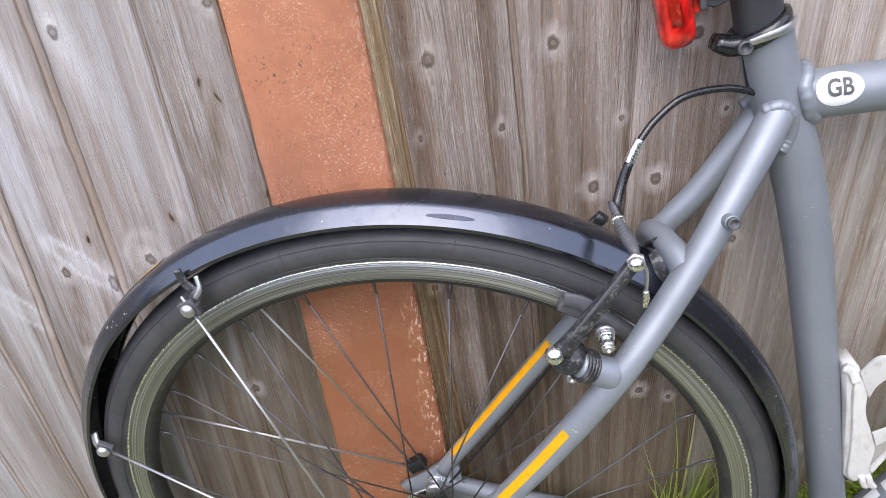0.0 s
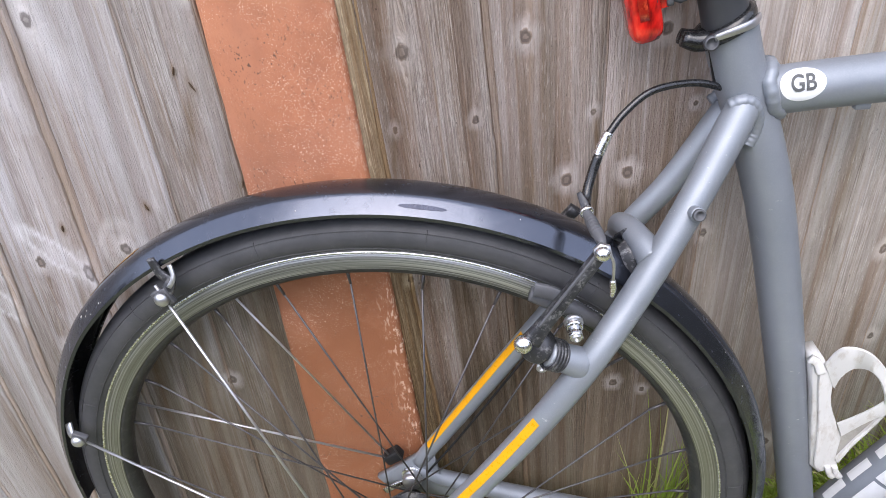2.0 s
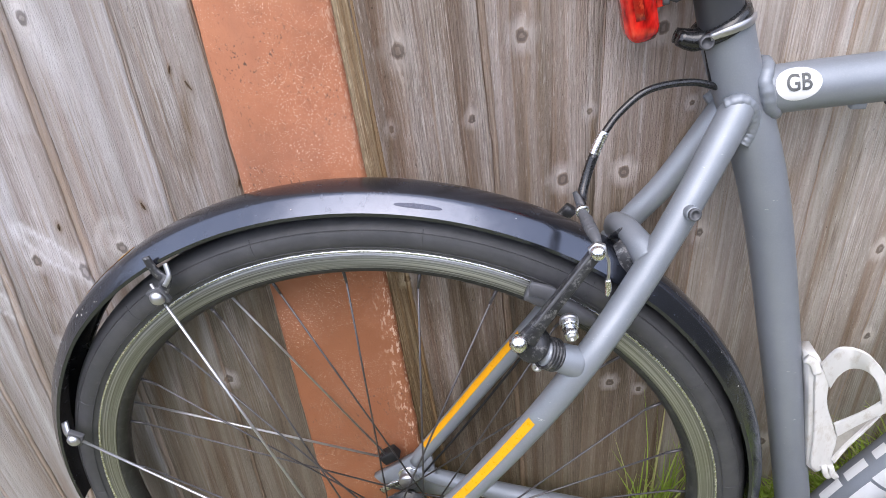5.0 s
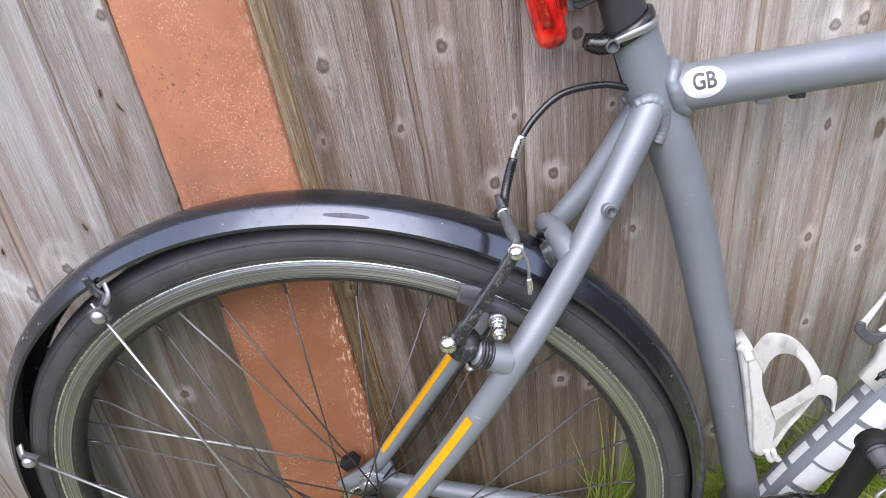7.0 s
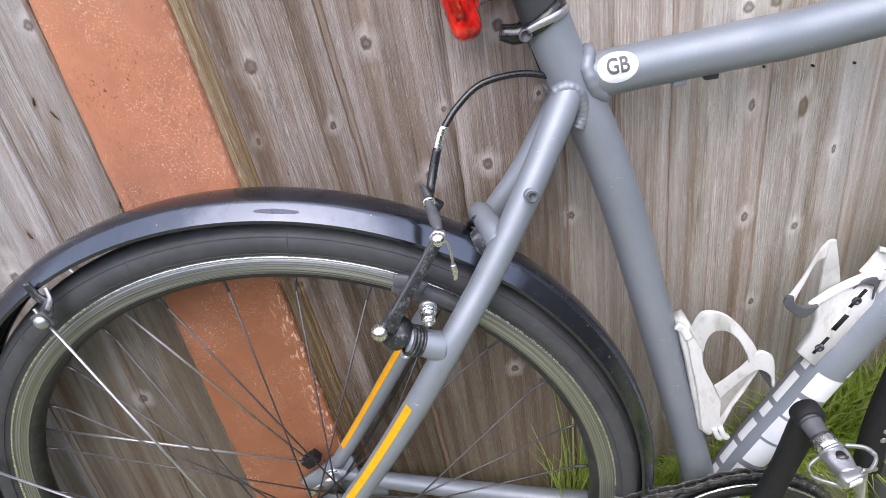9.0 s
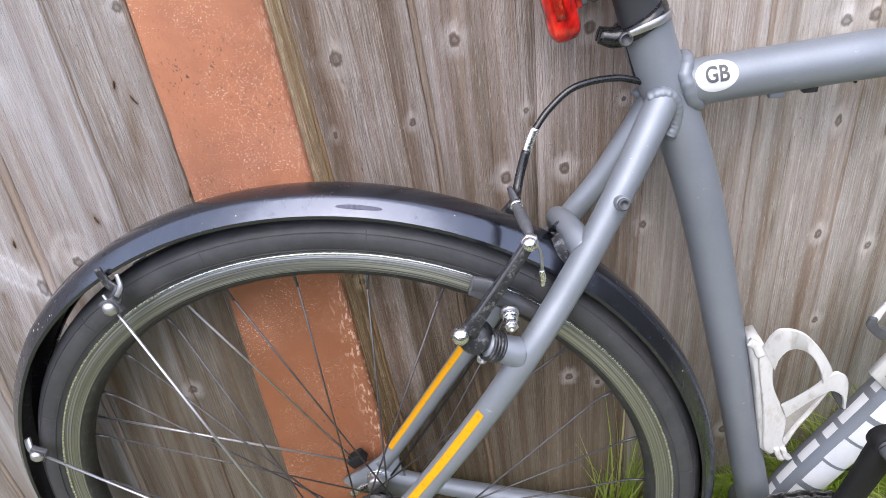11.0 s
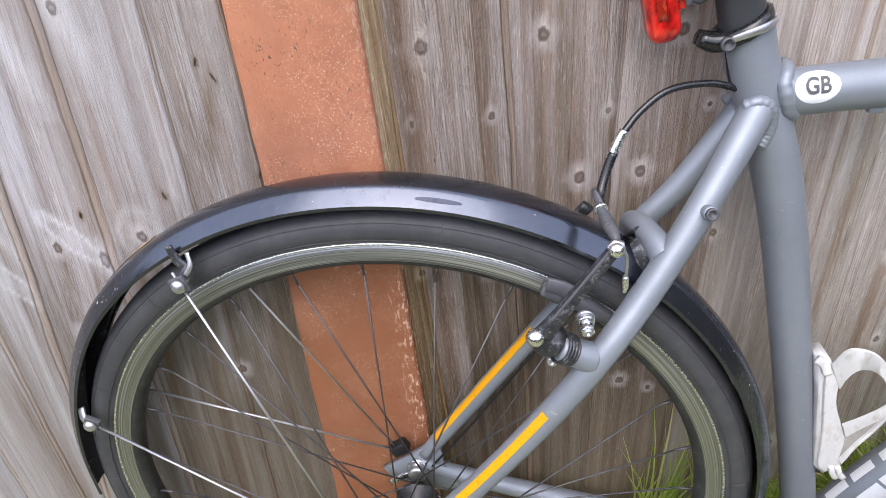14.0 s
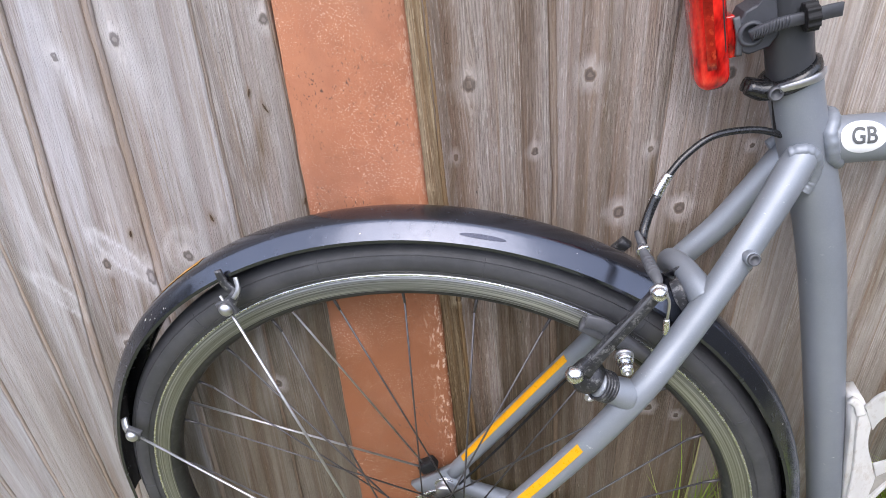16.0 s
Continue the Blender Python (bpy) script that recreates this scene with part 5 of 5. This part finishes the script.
    faces = [(r * n + i, r * n + (i + 1) % n, (r + 1) * n + (i + 1) % n, (r + 1) * n + i) for r in range(3) for i in range(n)] + [tuple(range(n))[::-1], tuple(3 * n + i for i in range(n))]
    part("thumb_nut", (verts, faces, NIGHT, False), lamp, "black knurled thumb nut")
    part("strap_tail", (*bar([at(0.053, 0.0380, -0.0185), at(0.061, 0.0380, -0.0175), at(0.068, 0.0373, -0.0157)], 0.0080, 0.0026), DARKP), lamp)


build_light(bicycle)


def build_cages(bike):
    def arm(name, base, stations, thick=0.003, mat=WHITE, label=""):
        sharp(part(name, (*ribbon(stations, thick), mat), base, label), 40)

    # on the seat tube
    plate = [(0.362, 0.206), (0.371, 0.208), (0.383, 0.187), (0.386, 0.160), (0.395, 0.135), (0.402, 0.10), (0.405, 0.078), (0.398, 0.070), (0.388, 0.080), (0.380, 0.120), (0.370, 0.170)]
    base = part("bottle_cage", (*slab(plate, 0.024, lambda u, v, w: (u, 0.010 - w, v), 0.0015), WHITE), bike, "white plastic bottle cage on the seat tube")
    arm("cage_spine", base, [(0.3665, 0.2077, 0.3815, 0.1885, -0.017), (0.3725, 0.1738, 0.3858, 0.1615, -0.017), (0.3795, 0.1429, 0.3966, 0.1364, -0.017), (0.3850, 0.1141, 0.4039, 0.1186, -0.017), (0.3895, 0.0840, 0.4052, 0.0960, -0.017), (0.3975, 0.0745, 0.4096, 0.0849, -0.016)], 0.005)
    arm("cage_arm", base, [(0.3706, 0.2050, 0.3838, 0.1790, -0.018), (0.3741, 0.2220, 0.3836, 0.1949, -0.022), (0.3790, 0.2298, 0.3880, 0.2075, -0.026), (0.3916, 0.2296, 0.3962, 0.2108, -0.031), (0.4050, 0.2172, 0.4049, 0.2030, -0.034), (0.4171, 0.1990, 0.4127, 0.1874, -0.035), (0.4224, 0.1877, 0.4163, 0.1767, -0.034)])
    arm("cage_arm", base, [(0.3959, 0.1388, 0.4024, 0.1236, -0.019), (0.4035, 0.1533, 0.4115, 0.1441, -0.025), (0.4123, 0.1707, 0.4191, 0.1607, -0.031), (0.4212, 0.1885, 0.4247, 0.1692, -0.035), (0.4287, 0.1881, 0.4333, 0.1642, -0.035), (0.4376, 0.1767, 0.4384, 0.1542, -0.032), (0.4438, 0.1427, 0.4407, 0.1445, -0.030)])
    arm("cage_edge", base, [(0.4312, 0.1548, 0.4337, 0.1552, -0.0190), (0.4215, 0.1332, 0.4242, 0.1308, -0.0190), (0.4127, 0.1144, 0.4153, 0.1116, -0.0190), (0.4048, 0.0934, 0.4082, 0.0890, -0.0190)], 0.004)
    part("cage_web", (*slab([(0.4010, 0.1210), (0.4322, 0.1560), (0.4231, 0.1313), (0.4070, 0.0900)], 0.002, lambda u, v, w: (u, -0.0140 - w, v), 0.0004), FLAP), base, "grey inner web")
    arm("cage_tip", base, [(0.4270, 0.1645, 0.4310, 0.1660, -0.0290), (0.4335, 0.1528, 0.4390, 0.1549, -0.0285), (0.4412, 0.1405, 0.4444, 0.1425, -0.0280)], 0.0025, GREYP, "grey inner pad")
    part("cage_hook", (*bar([(0.3595, -0.014, 0.2090), (0.3655, -0.015, 0.2050), (0.3700, -0.016, 0.1950)], 0.007, 0.005), WHITE), base)
    for x in (0.4045, 0.4105):
        part("cage_foot", (*bar([(x - 0.004, -0.016, 0.084), (x, -0.017, 0.074), (x + 0.004, -0.016, 0.070)], 0.005, 0.006), WHITE), base)
    # on the down tube
    plate = [(0.4756, 0.2152), (0.4920, 0.2296), (0.5099, 0.2313), (0.5206, 0.2284), (0.5214, 0.2169), (0.5158, 0.1955), (0.5043, 0.1787), (0.4900, 0.1617), (0.4832, 0.1486), (0.4662, 0.1673), (0.4758, 0.1865), (0.4767, 0.2016)]
    base = part("bottle_cage", (*slab(plate, 0.006, lambda u, v, w: (u, -0.009 - w, v), 0.0012), WHITE), bike, "white plastic bottle cage on the down tube")
    arm("cage_arm", base, [(0.4648, 0.2892, 0.4637, 0.2741, -0.030), (0.4590, 0.2817, 0.4572, 0.2712, -0.031), (0.4516, 0.2659, 0.4518, 0.2585, -0.033), (0.4428, 0.2486, 0.4468, 0.2444, -0.034), (0.4378, 0.2402, 0.4447, 0.2373, -0.034)])
    arm("cage_arm", base, [(0.4648, 0.2892, 0.4699, 0.2897, -0.0305), (0.4652, 0.2727, 0.4747, 0.2752, -0.0285), (0.4685, 0.2546, 0.4820, 0.2554, -0.0235), (0.4721, 0.2314, 0.4877, 0.2404, -0.0185), (0.4736, 0.2168, 0.4930, 0.2294, -0.0135)])
    arm("cage_arm", base, [(0.4577, 0.2325, 0.4651, 0.2301, -0.0315), (0.4729, 0.2410, 0.4781, 0.2350, -0.0280), (0.4907, 0.2453, 0.4944, 0.2381, -0.0225), (0.5056, 0.2477, 0.5096, 0.2395, -0.0185), (0.5186, 0.2459, 0.5206, 0.2371, -0.0150), (0.5307, 0.2430, 0.5318, 0.2345, -0.0125)])
    arm("cage_tip", base, [(0.4364, 0.2454, 0.4424, 0.2445, -0.0368), (0.4365, 0.2362, 0.4445, 0.2373, -0.0368), (0.4504, 0.2225, 0.4544, 0.2322, -0.0358), (0.4587, 0.2229, 0.4609, 0.2317, -0.0345), (0.4650, 0.2291, 0.4647, 0.2314, -0.0330)], 0.0035, GREYP, "dark grey rubber pad")
    arm("cage_wing", base, [(0.5060, 0.2445, 0.5201, 0.2437, -0.012), (0.5136, 0.2518, 0.5280, 0.2434, -0.009), (0.5208, 0.2606, 0.5336, 0.2452, -0.006), (0.5210, 0.2633, 0.5337, 0.2556, -0.006)], 0.004)
    part("cage_hook", (*bar([(0.5195, -0.007, 0.2625), (0.5270, -0.008, 0.2600), (0.5345, -0.007, 0.2560)], 0.004, 0.004), WHITE), base)
    arm("cage_edge", base, [(0.5257, 0.2396, 0.5311, 0.2421, -0.0128), (0.5239, 0.2286, 0.5319, 0.2331, -0.0128), (0.5228, 0.2153, 0.5267, 0.2191, -0.0128), (0.5170, 0.1946, 0.5194, 0.1943, -0.013)], 0.003)
    arm("cage_trim", base, [(0.4969, 0.2352, 0.4972, 0.2363, -0.0215), (0.5052, 0.2391, 0.5041, 0.2431, -0.0205), (0.5150, 0.2341, 0.5161, 0.2425, -0.0185), (0.5165, 0.2275, 0.5190, 0.2313, -0.0170), (0.5172, 0.2189, 0.5188, 0.2201, -0.0165)], 0.0015, GREYP, "grey trim line")
    for u, v in ((0.5065, 0.2210), (0.4845, 0.1735)):
        part("slot", (*bar([(u - 0.0050, -0.0151, v - 0.0085), (u + 0.0050, -0.0151, v + 0.0085)], 0.0034, 0.0006, 1), NIGHT), base)
        part("bolt", (*disc((u - 0.001, -0.0145, v - 0.002), (0, -1, 0), 0.0038, 0.003, 16, 0.25, 0.0019), DULL), base, "dark steel cage bolt")
    part("slot", (*bar([(0.4922, -0.0151, 0.1895), (0.5010, -0.0151, 0.2045)], 0.0050, 0.0006, 1), NIGHT), base)


build_cages(bicycle)


def build_crank(bike):
    c = (0.424, -0.047)
    ring_v, ring_f = revolve([(0.084, -0.0435), (0.0955, -0.0435), (0.0955, -0.0465), (0.084, -0.0465)], n=120, centre=c)
    ring = part("chainring", (ring_v, ring_f, BLACK), bike, "black chainring with a bright worn edge")
    part("ring_edge", (*revolve([(0.0908, -0.0540), (0.0926, -0.0538), (0.0928, -0.0515), (0.0908, -0.0515)], n=120, centre=c), CHROME), ring)
    part("chain_guard", (*revolve([(0.078, -0.050), (0.0900, -0.050), (0.0915, -0.052), (0.0905, -0.0535), (0.078, -0.0535)], n=96, centre=c), BLACK), ring)
    for k in range(4):
        a = radians(40 + 90 * k)
        part("spider_arm", (*bar([(c[0], -0.050, c[1]), (c[0] + 0.04 * math.cos(a), -0.050, c[1] + 0.04 * math.sin(a)), (c[0] + 0.076 * math.cos(a), -0.049, c[1] + 0.076 * math.sin(a))], 0.02, 0.008, widths=[0.03, 0.018, 0.016]), BLACK), ring)
        part("ring_bolt", (*disc((c[0] + 0.076 * math.cos(a), -0.053, c[1] + 0.076 * math.sin(a)), (0, -1, 0), 0.0055, 0.003, 18, 0.25, 0.0028), STEEL), ring)
    part("crank_arm", (*bar([(0.421, -0.066, -0.045), (0.427, -0.072, 0.03), (0.438, -0.077, 0.10), (0.446, -0.080, 0.150), (0.4475, -0.080, 0.163)], 0.025, 0.0145, widths=[0.034, 0.025, 0.021, 0.024, 0.018], round_off=0.55), NIGHT), ring, "black crank arm")
    part("crank_eye", (*disc((0.4464, -0.0735, 0.1585), (0, -1, 0), 0.0118, 0.0130, 28, 0.15), NIGHT), ring)
    # chain: inner and outer links along the upper run and round the ring
    pts = []
    for k in range(13):
        a = radians(20 + 8.2 * k)
        pts.append((c[0] + 0.098 * math.cos(a), -0.045, c[1] + 0.098 * math.sin(a)))
    x, z = pts[-1][0], pts[-1][2]
    for k in range(1, 31):
        t = k / 30
        pts.append((x + (0.02 - x) * t, -0.045 + 0.006 * t, z + (-0.052 - z) * t))
    line, total = [np.array(p) for p in pts], 0.0
    step, want, k = 0.0127, 0.0, 0
    places = []
    for p, q in zip(line, line[1:]):
        seg = np.linalg.norm(q - p)
        while want <= total + seg:
            places.append(p + (q - p) * (want - total) / seg)
            want += step
        total += seg
    pieces = []
    for k, (p, q) in enumerate(zip(places, places[1:])):
        off = 0.0036 if k % 2 else 0.0024
        for s in (-1, 1):
            y = np.array((0, s * off, 0))
            mid = (p + q) / 2
            pieces.append(bar([tuple(p + y - (q - p) * 0.28), tuple(p + y), tuple(mid + y), tuple(q + y), tuple(q + y + (q - p) * 0.28)], 0.008, 0.0011, 2, widths=[0.004, 0.0085, 0.0058, 0.0085, 0.004]))
        pieces.append(disc(tuple(p + np.array((0, 0.0046, 0))), (0, -1, 0), 0.0019, 0.0092, 10, 0.1))
    tagged(part("chain", (*join(*pieces), CHAIN), ring, "oily steel roller chain"), kind="stuff")
    # clipless pedal
    part("pedal", (*tube([(0.4455, -0.083, 0.1585), (0.4470, -0.092, 0.1560), (0.4485, -0.100, 0.1540)], [0.0090, 0.0080, 0.0075], 20), GREYP), ring, "steel clipless pedal with a wire cage")
    for t in (0.15, 0.9):
        part("axle_groove", (*disc((0.4455 + 0.003 * t, -0.083 - 0.017 * t, 0.1585 - 0.0045 * t), (0.17, -0.95, -0.26), 0.0088, 0.0010, 20, 0.2), BLACK), ring)
    part("pedal_sleeve", (*tube([(0.4485, -0.100, 0.1540), (0.4500, -0.106, 0.1525), (0.4508, -0.110, 0.1518)], [0.0085, 0.0092, 0.0082], 20), CHROME), ring)
    part("sleeve_lip", (*disc((0.4506, -0.109, 0.1519), (0.2, -0.95, -0.22), 0.0098, 0.0024, 24, 0.3), STEEL), ring)
    part("pedal_body", (*bar([(0.4510, -0.111, 0.1516), (0.4518, -0.116, 0.1506), (0.4526, -0.124, 0.1496), (0.4532, -0.131, 0.1492)], 0.017, 0.013, ref=(0, 0, 1), widths=[0.016, 0.019, 0.016, 0.013], round_off=0.45), STEEL), ring)
    part("body_hole", (*disc((0.4522, -0.119, 0.1566), (0, -0.1, 1), 0.0036, 0.0010, 18, 0.1), NIGHT), ring)
    part("spring_coil", (*tube([(0.4455, -0.119, 0.1520), (0.4525, -0.1215, 0.1575), (0.4595, -0.119, 0.1520)], 0.0016, 10), CHAIN), ring)
    for s in (-1, 1):
        loop = [(0.4515 + s * 0.008, -0.110, 0.1515 + s * 0.005), (0.4520 + s * 0.019, -0.116, 0.1510 + s * 0.008), (0.4525 + s * 0.021, -0.125, 0.1505 + s * 0.008), (0.4530 + s * 0.013, -0.133, 0.1500 + s * 0.006), (0.4535 + s * 0.005, -0.135, 0.1500 + s * 0.008)]
        part("pedal_wire", (*bar(loop, 0.0034, 0.0022, 8), STEEL), ring)
    part("pedal_block", (*box((0.4535, -0.1345, 0.1505), (0.020, 0.009, 0.010), Matrix.Rotation(radians(20), 3, "Z"), 0.25), STEEL), ring)
    part("pedal_label", (*box((0.4530, -0.1395, 0.1515), (0.011, 0.002, 0.0045), Matrix.Rotation(radians(20), 3, "Z"), 0.2), DECAL), ring, "plain white mark")


build_crank(bicycle)


def build_front(bike):
    """Front wheel turned towards the fence, its mudguard, flap and fork."""
    hub = Vector((0.914, 0.130, 0.020))
    turn = Matrix.Translation(hub) @ Matrix.Rotation(radians(20), 4, "Z") @ Matrix.Diagonal((1, 0.58, 1, 1))
    wheel = spoked_wheel("front_wheel", bike, False, slim=0.35)
    wheel.matrix_local = turn
    guard = sharp(part("front_mudguard", (*guard_mesh(52, 186, (0, 0), 90), NIGHT), bike, "black front mudguard with a pale flap"), 25)
    guard.matrix_local = turn
    part("mud_flap", (*revolve([(0.3620, -0.011), (0.3632, -0.008), (0.3640, 0.0), (0.3632, 0.008), (0.3620, 0.011), (0.3605, 0.010), (0.3622, 0.0), (0.3605, -0.010)], 184, 197, 16), FLAP), guard, "pale grey plastic mud flap")
    for y in (-0.0262, 0.0262):
        part("stay", (*tube([(-0.352, y, -0.012), (-0.01, y * 2.6, 0.0)], 0.0019, 10, 1), CHROME), guard)
        part("clip", (*box((-0.347, y, -0.012), (0.014, 0.005, 0.010), None, 0.2), STEEL), guard)
        for z in (-0.030, 0.012, 0.024):
            r = 0.3600
            part("rivet", (*dome((-math.sqrt(r * r - z * z), y * 0.78, z), (-0.7, -0.7, 0) if y < 0 else (-0.7, 0.7, 0), 0.0034, 0.0012), STEEL), guard)
    fork = part("fork", (*tube([(-0.168, -0.03, 0.405), (-0.160, -0.03, 0.380)], 0.022, 24, 1), PAINT), bike)
    fork.matrix_local = turn
    for y in (-1, 1):
        part("fork_blade", (*tube([(-0.160, -0.03 + y * 0.012, 0.395), (-0.150, y * 0.040, 0.370), (-0.075, y * 0.055, 0.20), (-0.002, y * 0.060, 0.0)], [0.014, 0.014, 0.012, 0.008], 18), PAINT), fork)


build_front(bicycle)


# size and shift of the front frame's parts, enlarged from the camera's place to fit its view
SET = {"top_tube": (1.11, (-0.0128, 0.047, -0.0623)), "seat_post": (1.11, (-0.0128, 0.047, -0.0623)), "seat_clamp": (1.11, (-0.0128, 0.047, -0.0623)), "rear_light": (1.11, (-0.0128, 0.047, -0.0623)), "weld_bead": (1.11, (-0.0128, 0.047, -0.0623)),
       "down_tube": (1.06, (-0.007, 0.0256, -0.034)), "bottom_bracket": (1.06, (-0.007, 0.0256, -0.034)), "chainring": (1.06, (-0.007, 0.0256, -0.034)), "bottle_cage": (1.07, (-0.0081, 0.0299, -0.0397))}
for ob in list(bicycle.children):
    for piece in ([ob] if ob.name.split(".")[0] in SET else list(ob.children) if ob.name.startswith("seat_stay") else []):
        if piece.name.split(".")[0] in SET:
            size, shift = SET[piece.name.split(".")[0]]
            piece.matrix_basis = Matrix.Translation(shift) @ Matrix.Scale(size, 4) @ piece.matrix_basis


# ---- grass ----
def blade(verts, faces, rng, x, y, z, h, w, lean):
    a, b = rng.uniform(0, 2 * math.pi), rng.uniform(0, 2 * math.pi)
    dx, dy = math.cos(a) * w / 2, math.sin(a) * w / 2
    lx, ly = math.cos(b) * lean, math.sin(b) * lean
    n = len(verts)
    for t, k in ((0.0, 1.0), (0.4, 0.9), (0.75, 0.6)):
        q = t * t * h
        verts.append((x - dx * k + lx * q, y - dy * k + ly * q, z + h * t * (1 - 0.15 * lean * t)))
        verts.append((x + dx * k + lx * q, y + dy * k + ly * q, z + h * t * (1 - 0.15 * lean * t)))
    verts.append((x + lx * h, y + ly * h, z + h * (1 - 0.25 * lean)))
    faces += [(n, n + 1, n + 3, n + 2), (n + 2, n + 3, n + 5, n + 4), (n + 4, n + 5, n + 6)]


def build_grass():
    rng = random.Random(11)
    verts, faces = [], []
    for _ in range(100000):
        x, y = rng.uniform(0.1, 1.25), 0.052 - rng.uniform(0, 1) ** 1.5 * 0.37
        edge = min(x - 0.1, 1.25 - x, y + 0.32) / 0.12 + 0.8 * noise.noise((x * 14, y * 14, 8.0))
        if noise.noise((x * 9, y * 9, 4.0)) < -0.45 or rng.random() > edge:
            continue
        h = rng.uniform(0.010, 0.034) * (1.5 if y > 0.015 else 1.0)
        blade(verts, faces, rng, x, y, bank(x, y) - 0.003, h, rng.uniform(0.0014, 0.0030), rng.uniform(0.4, 1.5))
    tagged(part("grass", (verts, faces, GRASS)), "short mown lawn grass, yellow-green", "grass", kind="stuff")
    verts, faces = [], []
    for _ in range(7500):
        x = 0.500 + rng.uniform(0, 1) ** 1.3 * 0.80
        y = rng.uniform(0.020, 0.046)
        h = rng.uniform(0.05, 0.22) * min(1.0, max(0.22, (x - 0.46) / 0.12)) * (0.6 + 0.4 * y / 0.046)
        blade(verts, faces, rng, x, y, bank(x, y) - 0.003, h, rng.uniform(0.0022, 0.0042), rng.uniform(0.10, 0.9))
    tagged(part("long_grass", (verts, faces, GRASS)), "long green grass growing against the fence", "grass", kind="stuff")
    verts, faces = [], []
    for cx, count, tall, spread in ((0.276, 46, 0.27, 0.009), (0.294, 44, 0.35, 0.010), (0.328, 110, 0.13, 0.014), (0.345, 26, 0.24, 0.012), (0.39, 60, 0.09, 0.018), (0.46, 120, 0.075, 0.022), (0.25, 16, 0.07, 0.015)):
        for _ in range(count):
            x, y = rng.gauss(cx, spread), rng.uniform(0.012, 0.036)
            blade(verts, faces, rng, x, y, bank(x, y) - 0.003, tall * rng.uniform(0.5, 1.1), rng.uniform(0.0018, 0.0034), rng.uniform(0.03, 0.26))
    tagged(part("grass_tuft", (verts, faces, GRASS)), "tufts of tall grass at the foot of the fence", "grass", kind="stuff")


build_grass()
